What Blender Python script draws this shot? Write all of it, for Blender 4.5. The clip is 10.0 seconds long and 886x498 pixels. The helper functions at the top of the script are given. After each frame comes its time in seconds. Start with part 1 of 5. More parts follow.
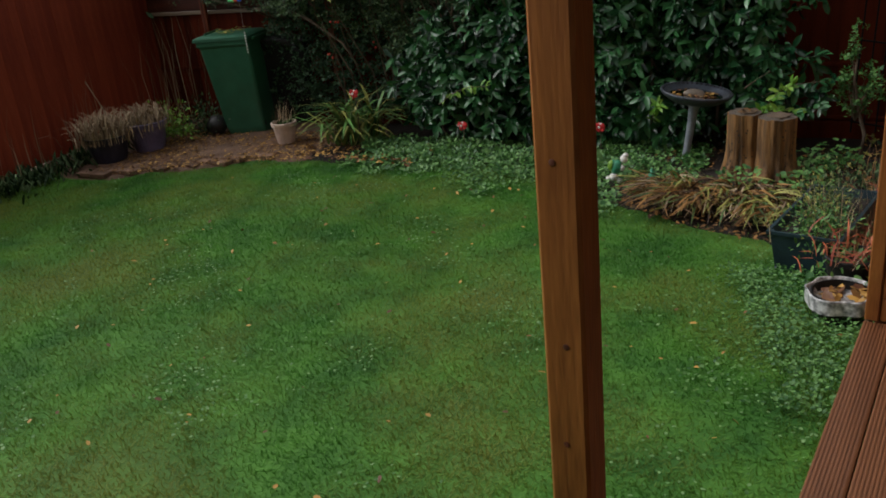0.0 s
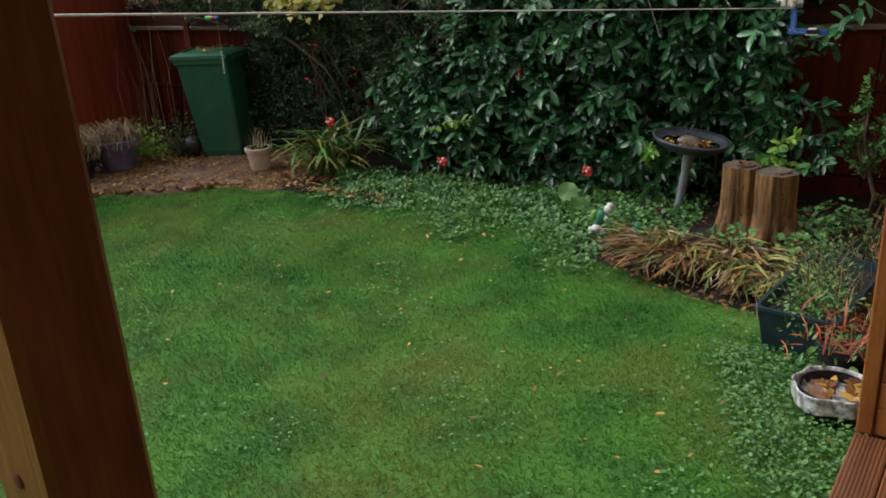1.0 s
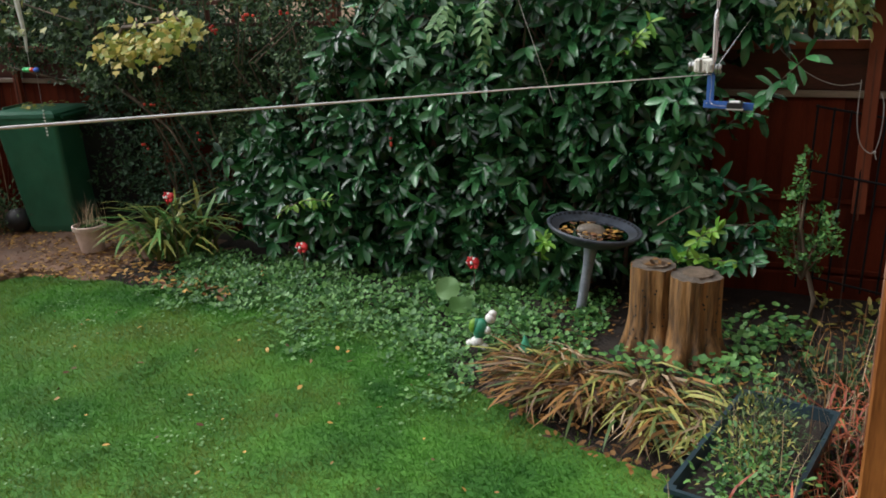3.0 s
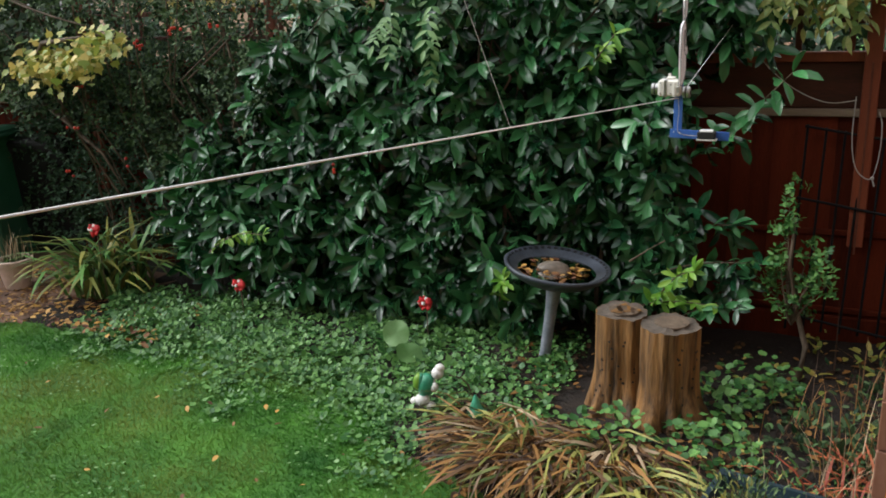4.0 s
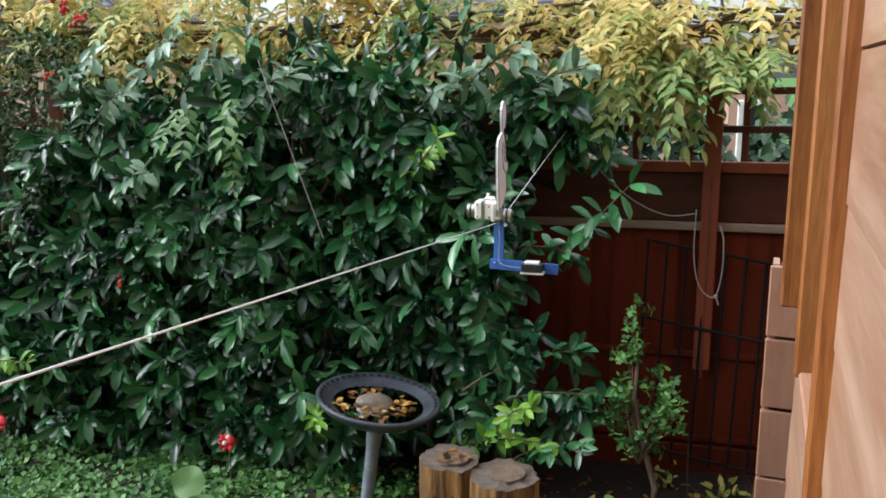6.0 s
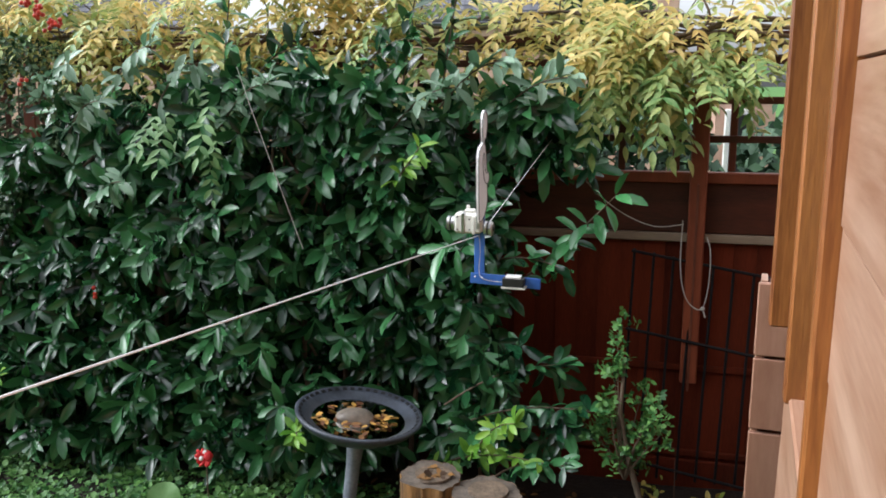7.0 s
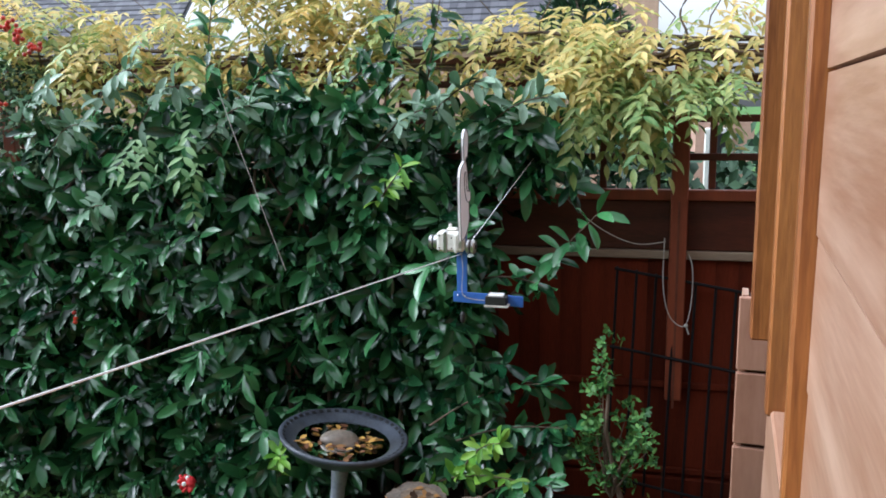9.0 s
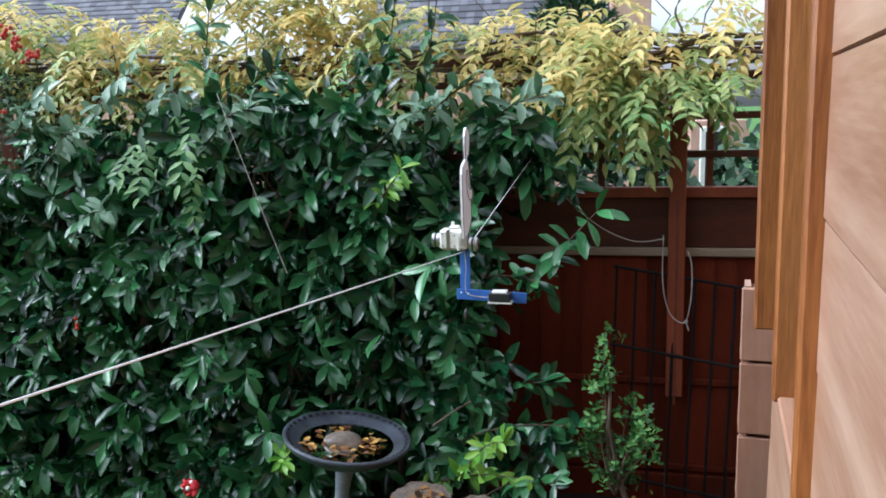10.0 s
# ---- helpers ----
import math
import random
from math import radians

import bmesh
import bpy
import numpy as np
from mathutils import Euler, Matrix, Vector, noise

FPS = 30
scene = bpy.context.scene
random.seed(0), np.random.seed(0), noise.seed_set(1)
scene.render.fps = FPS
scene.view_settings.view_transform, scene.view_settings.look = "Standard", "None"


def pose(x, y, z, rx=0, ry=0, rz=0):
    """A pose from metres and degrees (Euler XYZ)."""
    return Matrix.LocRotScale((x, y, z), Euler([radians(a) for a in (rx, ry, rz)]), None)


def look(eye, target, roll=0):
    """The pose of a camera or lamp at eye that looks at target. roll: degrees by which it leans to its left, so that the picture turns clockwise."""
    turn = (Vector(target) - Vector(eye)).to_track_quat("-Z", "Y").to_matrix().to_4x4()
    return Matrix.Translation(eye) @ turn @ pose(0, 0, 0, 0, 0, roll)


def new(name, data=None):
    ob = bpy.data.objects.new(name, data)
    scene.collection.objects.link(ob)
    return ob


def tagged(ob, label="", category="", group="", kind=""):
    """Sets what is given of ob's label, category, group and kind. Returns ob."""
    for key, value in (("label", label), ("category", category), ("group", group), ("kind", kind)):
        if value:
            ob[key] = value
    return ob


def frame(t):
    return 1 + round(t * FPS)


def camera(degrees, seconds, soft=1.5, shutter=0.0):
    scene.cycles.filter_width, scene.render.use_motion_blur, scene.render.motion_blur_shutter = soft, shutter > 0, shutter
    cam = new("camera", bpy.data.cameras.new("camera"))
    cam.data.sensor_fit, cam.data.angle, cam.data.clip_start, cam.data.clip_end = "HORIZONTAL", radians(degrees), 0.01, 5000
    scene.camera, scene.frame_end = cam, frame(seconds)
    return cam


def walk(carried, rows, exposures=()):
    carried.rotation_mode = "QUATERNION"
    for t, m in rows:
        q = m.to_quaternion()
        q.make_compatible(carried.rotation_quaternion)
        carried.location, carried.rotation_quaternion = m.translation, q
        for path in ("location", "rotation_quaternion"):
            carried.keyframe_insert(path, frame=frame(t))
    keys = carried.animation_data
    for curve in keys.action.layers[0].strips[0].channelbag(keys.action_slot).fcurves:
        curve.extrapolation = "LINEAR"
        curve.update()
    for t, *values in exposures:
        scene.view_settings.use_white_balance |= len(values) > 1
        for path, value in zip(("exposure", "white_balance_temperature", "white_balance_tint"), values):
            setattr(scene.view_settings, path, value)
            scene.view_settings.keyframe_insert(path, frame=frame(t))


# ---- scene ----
cam = camera(56.2, 10.0, soft=1.75)
METRES, EYE, TILT, LEAN, TURN = 3.9, 2.28, 0.0, 0.0, 26.4
ROWS = [
    (0.0, 0.0, 0.0, 0.0, -2.22, -22.04, 5.49),
    (0.5, 0.0495, 0.0761, -0.006, -3.36, -21.3, 6.04),
    (1.0, 0.1017, 0.155, -0.0079, -0.31, -20.53, 3.29),
    (1.5, 0.1298, 0.2219, -0.0101, -1.35, -20.47, 2.86),
    (2.0, 0.1759, 0.3554, -0.015, -1.52, -17.47, 1.63),
    (2.5, 0.2165, 0.4362, -0.0261, -3.45, -17.73, 1.38),
    (4.0, 0.3453, 0.6741, -0.03, -4.92, -17.16, 2.66),
    (4.5, 0.3825, 0.7364, -0.0276, -4.75, -16.6, 0.78),
    (5.0, 0.4054, 0.7879, -0.0163, -9.45, -16.12, 1.89),
    (5.5, 0.4217, 0.8167, -0.0224, -12.81, -12.89, 1.17),
    (7.0, 0.446, 0.8543, -0.0215, -14.95, -11.28, 0.27),
    (7.5, 0.4474, 0.8556, -0.0229, -15.33, -11.25, 0.14),
    (8.0, 0.4484, 0.8546, -0.0214, -15.4, -10.91, 0.5),
    (8.5, 0.4495, 0.854, -0.0224, -15.92, -10.01, 0.68),
    (9.0, 0.4477, 0.8537, -0.0237, -16.11, -9.8, 0.73),
    (9.5, 0.4472, 0.8541, -0.0227, -16.18, -9.93, 0.95),
    (10.0, 0.4409, 0.8506, -0.0278, -16.54, -9.51, 1.56),
]
walk(cam, [(t, pose(0, 0, EYE, TILT, LEAN, TURN) @ pose(METRES * x, METRES * y, METRES * z, 90 + pitch, roll, yaw)) for t, x, y, z, yaw, pitch, roll in ROWS],
     [(0.0, -0.66, 6500, 9), (1.0, -0.28, 6400, 9), (2.5, -0.05, 6350, 9), (4.0, 0.12, 6350, 9), (4.7, 0.18, 6300, 9), (5.5, 0.40, 6100, 10), (7.0, 0.44, 6050, 10), (8.0, 0.46, 5850, 10), (10.0, 0.47, 5500, 9)])

# ---- world and light ----
world = bpy.data.worlds.new("overcast")
scene.world = world
world.use_nodes = True
wn, wl = world.node_tree.nodes, world.node_tree.links
wn.clear()
sky = wn.new("ShaderNodeTexSky")
sky.sky_type = "NISHITA"
sky.sun_disc = False
sky.sun_elevation, sky.sun_rotation = radians(42), radians(262)
sky.dust_density = 4.0
pale = wn.new("ShaderNodeHueSaturation")
pale.inputs["Saturation"].default_value = 0.09
back = wn.new("ShaderNodeBackground")
back.inputs["Strength"].default_value = 0.28
wout = wn.new("ShaderNodeOutputWorld")
wl.new(sky.outputs[0], pale.inputs["Color"])
wl.new(pale.outputs[0], back.inputs["Color"])
wl.new(back.outputs[0], wout.inputs["Surface"])
sun = new("sun", bpy.data.lights.new("sun", "SUN"))
sun.data.energy, sun.data.angle, sun.data.color = 0.7, radians(50), (1.0, 0.97, 0.92)
sun.matrix_world = look((-2.6, 6.6, 9.0), (-1.5, 5, 0))


# ---- materials ----
def material(name, low, high, rough=0.6, scale=8.0, bump=0.3, fine=60.0, island=0.0, stretch=(1, 1, 1), metal=0.0, spec=0.5, thick=0.004, dirt=None, dirt_amount=0.0, through_light=0.0, dirt_from=0.5):
    """Noise at two scales between two colours, fine relief, optional dirt patches and variation from piece to piece."""
    m = bpy.data.materials.new(name)
    m.use_nodes = True
    n, l = m.node_tree.nodes, m.node_tree.links
    b = n["Principled BSDF"]
    tc = n.new("ShaderNodeTexCoord")
    mp = n.new("ShaderNodeMapping")
    mp.inputs["Scale"].default_value = stretch
    l.new(tc.outputs["Object"], mp.inputs["Vector"])
    big = n.new("ShaderNodeTexNoise")
    big.inputs["Scale"].default_value, big.inputs["Detail"].default_value = scale, 5
    small = n.new("ShaderNodeTexNoise")
    small.inputs["Scale"].default_value, small.inputs["Detail"].default_value = fine, 3
    l.new(mp.outputs[0], big.inputs["Vector"])
    l.new(mp.outputs[0], small.inputs["Vector"])
    add = n.new("ShaderNodeMath")
    add.operation = "MULTIPLY_ADD"
    add.inputs[1].default_value, add.inputs[2].default_value = 0.45, -0.22
    l.new(small.outputs["Fac"], add.inputs[0])
    tot = n.new("ShaderNodeMath")
    tot.operation = "ADD"
    l.new(big.outputs["Fac"], tot.inputs[0])
    l.new(add.outputs[0], tot.inputs[1])
    ramp = n.new("ShaderNodeValToRGB")
    ramp.color_ramp.elements[0].position, ramp.color_ramp.elements[1].position = 0.3, 0.72
    ramp.color_ramp.elements[0].color, ramp.color_ramp.elements[1].color = (*low, 1), (*high, 1)
    fac = tot.outputs[0]
    if island:
        geo = n.new("ShaderNodeNewGeometry")
        inf = n.new("ShaderNodeObjectInfo")
        both = n.new("ShaderNodeMath")
        both.operation = "ADD"
        l.new(geo.outputs["Random Per Island"], both.inputs[0])
        l.new(inf.outputs["Random"], both.inputs[1])
        wrap = n.new("ShaderNodeMath")
        wrap.operation = "FRACT"
        l.new(both.outputs[0], wrap.inputs[0])
        mix = n.new("ShaderNodeMix")
        mix.inputs[0].default_value = island
        l.new(tot.outputs[0], mix.inputs[2])
        l.new(wrap.outputs[0], mix.inputs[3])
        fac = mix.outputs[0]
    l.new(fac, ramp.inputs[0])
    colour = ramp.outputs[0]
    if dirt:
        dn = n.new("ShaderNodeTexNoise")
        dn.inputs["Scale"].default_value, dn.inputs["Detail"].default_value = scale * 0.35, 6
        l.new(tc.outputs["Object"], dn.inputs["Vector"])
        dr = n.new("ShaderNodeMapRange")
        dr.inputs["From Min"].default_value, dr.inputs["From Max"].default_value = dirt_from, dirt_from + 0.22
        dr.inputs["To Max"].default_value = dirt_amount
        l.new(dn.outputs["Fac"], dr.inputs["Value"])
        dm = n.new("ShaderNodeMix")
        dm.data_type = "RGBA"
        l.new(dr.outputs[0], dm.inputs[0])
        l.new(colour, dm.inputs[6])
        dm.inputs[7].default_value = (*dirt, 1)
        colour = dm.outputs[2]
    l.new(colour, b.inputs["Base Color"])
    b.inputs["Roughness"].default_value, b.inputs["Metallic"].default_value = rough, metal
    b.inputs["Specular IOR Level"].default_value = spec
    if bump:
        bp = n.new("ShaderNodeBump")
        bp.inputs["Strength"].default_value, bp.inputs["Distance"].default_value = bump, thick
        l.new(tot.outputs[0], bp.inputs["Height"])
        l.new(bp.outputs[0], b.inputs["Normal"])
    if through_light:
        tl = n.new("ShaderNodeBsdfTranslucent")
        l.new(colour, tl.inputs["Color"])
        ms = n.new("ShaderNodeMixShader")
        ms.inputs[0].default_value = through_light
        l.new(b.outputs[0], ms.inputs[1])
        l.new(tl.outputs[0], ms.inputs[2])
        l.new(ms.outputs[0], n["Material Output"].inputs["Surface"])
    return m


LAUREL = material("laurel_leaf", (0.007, 0.040, 0.015), (0.062, 0.205, 0.070), 0.2, 3, 0.15, 90, 0.75, spec=0.5, through_light=0.05)
# leaf colour made paler and bluer to paint in the sky's reflection
LAUREL_SHEEN = material("laurel_sky_sheen_leaf", (0.10, 0.20, 0.11), (0.25, 0.38, 0.26), 0.25, 3, 0.15, 90, 0.6, through_light=0.2)
LIME = material("young_leaf", (0.11, 0.29, 0.03), (0.26, 0.46, 0.06), 0.4, 4, 0.1, 80, 0.5, through_light=0.25)
SMALL_LEAF = material("small_leaf", (0.012, 0.036, 0.012), (0.09, 0.15, 0.06), 0.6, 4, 0.1, 80, 0.7, spec=0.25, through_light=0.1)
VINE = material("autumn_vine_leaf", (0.30, 0.37, 0.10), (0.92, 0.68, 0.25), 0.45, 2.2, 0.1, 70, 0.35, through_light=0.36)
VINE_GREEN = material("vine_leaf_green", (0.10, 0.24, 0.06), (0.56, 0.58, 0.20), 0.45, 2.2, 0.1, 70, 0.35, through_light=0.3)
MAPLE = material("yellow_green_leaf", (0.22, 0.30, 0.05), (0.62, 0.50, 0.14), 0.5, 3, 0.1, 70, 0.7, through_light=0.3)
IVY = material("ground_cover_leaf", (0.025, 0.11, 0.020), (0.14, 0.31, 0.075), 0.5, 3, 0.1, 80, 0.7, through_light=0.15)
STRAP = material("strap_leaf", (0.06, 0.11, 0.025), (0.34, 0.33, 0.08), 0.5, 6, 0.1, 60, 0.8, through_light=0.15)
DEAD = material("withered_leaf", (0.045, 0.02, 0.007), (0.28, 0.135, 0.032), 0.65, 6, 0.2, 60, 0.85, through_light=0.1)
FALLEN = material("fallen_leaf", (0.12, 0.045, 0.018), (0.50, 0.28, 0.06), 0.6, 6, 0.2, 60, 0.85)
STRAW = material("dry_grass", (0.22, 0.15, 0.09), (0.50, 0.38, 0.24), 0.7, 6, 0.1, 60, 0.8)
REDSTEM = material("red_stem", (0.24, 0.045, 0.02), (0.52, 0.14, 0.06), 0.5, 6, 0.1, 60, 0.8)
GRASS = material("grass_blade", (0.016, 0.105, 0.006), (0.094, 0.285, 0.028), 0.6, 2.4, 0.0, 17, 0.10, through_light=0.42, dirt=(0.22, 0.25, 0.04), dirt_amount=0.9, dirt_from=0.42, spec=0.3)
LAWN = material("lawn_soil", (0.018, 0.10, 0.006), (0.070, 0.21, 0.018), 0.85, 2.4, 0.6, 45, thick=0.02, dirt=(0.11, 0.15, 0.025), dirt_amount=0.6)
CLOVER = material("clover_leaf", (0.06, 0.17, 0.035), (0.20, 0.36, 0.13), 0.5, 4, 0.1, 80, 0.6, through_light=0.2)
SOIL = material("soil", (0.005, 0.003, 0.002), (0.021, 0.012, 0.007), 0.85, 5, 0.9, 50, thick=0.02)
PATCH = material("leafy_paving", (0.10, 0.055, 0.035), (0.26, 0.15, 0.10), 0.75, 4, 0.6, 40, 0.4, thick=0.01)
BARK = material("bark", (0.05, 0.035, 0.022), (0.17, 0.12, 0.08), 0.8, 14, 0.8, 70, stretch=(1, 1, 0.3), thick=0.01)
STUMPWOOD = material("stump_wood", (0.018, 0.011, 0.007), (0.34, 0.17, 0.055), 0.65, 9, 0.9, 50, stretch=(2.2, 2.2, 0.22), thick=0.015, dirt=(0.07, 0.055, 0.042), dirt_amount=0.9)
STUMPTOP = material("stump_top_wood", (0.035, 0.028, 0.022), (0.13, 0.10, 0.075), 0.8, 12, 0.6, 70, thick=0.006)
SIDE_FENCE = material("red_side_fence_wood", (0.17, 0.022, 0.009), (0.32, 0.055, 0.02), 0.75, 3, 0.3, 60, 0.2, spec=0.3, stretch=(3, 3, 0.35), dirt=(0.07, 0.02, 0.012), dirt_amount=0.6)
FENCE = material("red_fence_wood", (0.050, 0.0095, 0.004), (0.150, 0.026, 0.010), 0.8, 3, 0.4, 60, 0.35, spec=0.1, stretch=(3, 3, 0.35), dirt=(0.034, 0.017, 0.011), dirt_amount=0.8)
FENCE_POST = material("red_post_wood", (0.14, 0.028, 0.009), (0.27, 0.062, 0.022), 0.55, 4, 0.4, 60, 0.2, stretch=(3, 3, 0.3))
RAILWOOD = material("dark_rail_wood", (0.06, 0.015, 0.007), (0.15, 0.040, 0.018), 0.6, 4, 0.4, 60, 0.3, stretch=(0.3, 3, 3))
DARKPANEL = material("dark_wet_panel_wood", (0.030, 0.007, 0.003), (0.10, 0.022, 0.009), 0.55, 3, 0.4, 40, 0.2, stretch=(0.5, 3, 3), spec=0.4)
WETRAIL = material("weathered_board_wood", (0.17, 0.12, 0.085), (0.33, 0.25, 0.18), 0.5, 4, 0.4, 60, 0.2, stretch=(0.3, 3, 3))
CEDAR = material("stained_hut_wood", (0.14, 0.040, 0.010), (0.48, 0.18, 0.046), 0.40, 3, 0.5, 45, 0.12, stretch=(4, 4, 0.35), dirt=(0.15, 0.04, 0.012), dirt_amount=0.5)
# weathered tone, darkened in colour for the weaker light on the end boards
ENDWOOD = material("weathered_dimmed_end_wood", (0.22, 0.098, 0.058), (0.41, 0.22, 0.15), 0.5, 4.0, 0.3, 40, 0.3, stretch=(2, 2, .4), dirt=(0.16, 0.09, 0.06), dirt_amount=0.6)
# paler than the stained front boards: sky glare put into the colour
CLAD = material("sky_glare_cladding_wood", (0.30, 0.148, 0.088), (0.50, 0.315, 0.225), 0.34, 3.0, 0.2, 22, 0.12, stretch=(6, .5, 6), dirt=(0.36, 0.19, 0.11), dirt_amount=0.75)
CLADSTAIN = material("stained_cladding_wood", (0.26, 0.085, 0.022), (0.46, 0.18, 0.055), 0.42, 2.2, 0.35, 50, 0.25, stretch=(0.5, 4, 4))
DECK = material("ribbed_deck_wood", (0.12, 0.042, 0.016), (0.27, 0.105, 0.042), 0.45, 3, 0.4, 60, 0.25, stretch=(4, 0.35, 4))
GREENBIN = material("green_plastic", (0.020, 0.105, 0.058), (0.034, 0.150, 0.086), 0.42, 5, 0.12, 120, dirt=(0.05, 0.09, 0.05), dirt_amount=0.35)
BLACKBIN = material("black_plastic", (0.003, 0.0033, 0.0035), (0.008, 0.0085, 0.009), 0.65, 5, 0.12, 120)
TEALBOX = material("dark_teal_plastic", (0.010, 0.022, 0.030), (0.020, 0.045, 0.06), 0.4, 5, 0.12, 120)
SLATE = material("grey_resin", (0.026, 0.031, 0.042), (0.068, 0.080, 0.105), 0.45, 9, 0.5, 80, dirt=(0.12, 0.11, 0.08), dirt_amount=0.3)
STEMGREY = material("grey_stem_resin", (0.14, 0.16, 0.19), (0.28, 0.31, 0.36), 0.5, 9, 0.4, 80, dirt=(0.12, 0.13, 0.09), dirt_amount=0.5)
STONE = material("wet_stone", (0.12, 0.10, 0.08), (0.30, 0.25, 0.20), 0.45, 9, 0.5, 50)
TERRA = material("pale_terracotta", (0.58, 0.42, 0.34), (0.76, 0.60, 0.52), 0.6, 8, 0.3, 60, dirt=(0.25, 0.2, 0.14), dirt_amount=0.5)
PURPLE = material("purple_plastic", (0.10, 0.08, 0.16), (0.18, 0.15, 0.26), 0.45, 8, 0.2, 60)
INDIGO = material("dark_glaze", (0.012, 0.012, 0.026), (0.035, 0.035, 0.06), 0.3, 8, 0.2, 60)
CARD = material("white_card", (0.83, 0.83, 0.84), (0.90, 0.90, 0.91), 0.6, 7, 0.08, 60)
INK = material("dark_outline_ink", (0.05, 0.05, 0.06), (0.10, 0.10, 0.11), 0.6, 7, 0.0, 60)
BLUE = material("blue_strip", (0.035, 0.11, 0.40), (0.06, 0.17, 0.52), 0.4, 8, 0.1, 60)
CREAM = material("cream_plastic", (0.58, 0.56, 0.50), (0.74, 0.72, 0.66), 0.4, 9, 0.1, 80, dirt=(0.25, 0.24, 0.22), dirt_amount=0.5)
STEEL = material("brushed_steel", (0.45, 0.45, 0.46), (0.7, 0.7, 0.7), 0.3, 9, 0.1, 90, metal=1.0)
BLACK = material("black_rubber", (0.008, 0.008, 0.009), (0.02, 0.02, 0.02), 0.5, 9, 0.2, 90)
IRON = material("black_iron", (0.004, 0.004, 0.005), (0.012, 0.010, 0.010), 0.7, 12, 0.3, 90, spec=0.2)
ROPE = material("white_cord", (0.88, 0.89, 0.90), (0.95, 0.95, 0.96), 0.6, 60, 0.5, 300, thick=0.001)
CORD = material("grey_string", (0.34, 0.31, 0.28), (0.52, 0.49, 0.45), 0.7, 60, 0.4, 300, thick=0.001)
POPPY = material("red_petal", (0.42, 0.008, 0.012), (0.74, 0.035, 0.04), 0.6, 12, 0.2, 60, 0.4)
BERRY = material("red_berry", (0.32, 0.015, 0.008), (0.60, 0.05, 0.025), 0.3, 9, 0.0, 60, 0.5)
WHITE = material("white_paint", (0.66, 0.65, 0.62), (0.80, 0.79, 0.76), 0.5, 9, 0.1, 60)
JADE = material("green_glaze", (0.03, 0.22, 0.12), (0.10, 0.42, 0.26), 0.35, 9, 0.1, 60)
LINER = material("pale_liner_plastic", (0.03, 0.035, 0.04), (0.85, 0.85, 0.87), 0.3, 26, 0.6, 60)
ROOFTILE = material("grey_roof_tile", (0.07, 0.07, 0.085), (0.15, 0.15, 0.175), 0.75, 3, 0.3, 30, 0.6)
RENDERED = material("pink_brick_far", (0.42, 0.25, 0.19), (0.56, 0.36, 0.28), 0.8, 3, 0.2, 30)
# dark, so that the added sky-blocking walls bounce little light
BLOCKER_WALL = material("dark_blocker_wall", (0.14, 0.085, 0.065), (0.27, 0.17, 0.125), 0.85, 3, 0.3, 30)
FELT = material("grey_roof_felt", (0.09, 0.10, 0.12), (0.18, 0.19, 0.22), 0.8, 6, 0.4, 80)
CONIFER = material("conifer_needle_and_inner_shade", (0.012, 0.045, 0.018), (0.05, 0.12, 0.05), 0.6, 4, 0.1, 60, 0.6)
REDGLASS = material("red_bead", (0.6, 0.05, 0.03), (0.8, 0.12, 0.05), 0.15, 9, 0, 60)
BLUEGLASS = material("blue_bead", (0.05, 0.12, 0.6), (0.1, 0.2, 0.8), 0.15, 9, 0, 60)
GREENGLASS = material("green_bead", (0.1, 0.6, 0.2), (0.2, 0.8, 0.35), 0.15, 9, 0, 60)
GLASS = bpy.data.materials.new("window_glass")
GLASS.use_nodes = True
gb = GLASS.node_tree.nodes["Principled BSDF"]
gb.inputs["Transmission Weight"].default_value, gb.inputs["Roughness"].default_value, gb.inputs["Base Color"].default_value = 1.0, 0.03, (0.8, 0.88, 0.9, 1)
WATER = bpy.data.materials.new("water")
WATER.use_nodes = True
gb = WATER.node_tree.nodes["Principled BSDF"]
gb.inputs["Transmission Weight"].default_value, gb.inputs["Roughness"].default_value, gb.inputs["IOR"].default_value, gb.inputs["Base Color"].default_value = 1.0, 0.02, 1.33, (0.75, 0.7, 0.5, 1)

# ---- helpers for meshes ----
rng = np.random.default_rng(7)


def part(name, bm, mat, parent=None, label="", smooth=False):
    me = bpy.data.meshes.new(name)
    bm.to_mesh(me)
    bm.free()
    me.materials.append(mat)
    if smooth:
        me.polygons.foreach_set("use_smooth", [True] * len(me.polygons))
    ob = new(name, me)
    if parent:
        ob.parent = parent
    if label:
        ob["label"] = label
    return ob


def empty(name, m, label, category, group="", kind=""):
    ob = new(name)
    ob.matrix_world = m
    return tagged(ob, label, category, group, kind)


def box(bm, lo, hi, m=None, bevel=0.0):
    r = bmesh.ops.create_cube(bm, size=1.0)
    vs = r["verts"]
    t = Matrix.Translation([(a + b) / 2 for a, b in zip(lo, hi)]) @ Matrix.Diagonal([b - a for a, b in zip(lo, hi)] + [1])
    bmesh.ops.transform(bm, matrix=(m @ t) if m else t, verts=vs)
    if bevel:
        es = list({e for v in vs for e in v.link_edges})
        bmesh.ops.bevel(bm, geom=es, offset=bevel, segments=1, affect="EDGES")
    return bm


def boxed(lo, hi, m=None, bevel=0.0):
    return box(bmesh.new(), lo, hi, m, bevel)


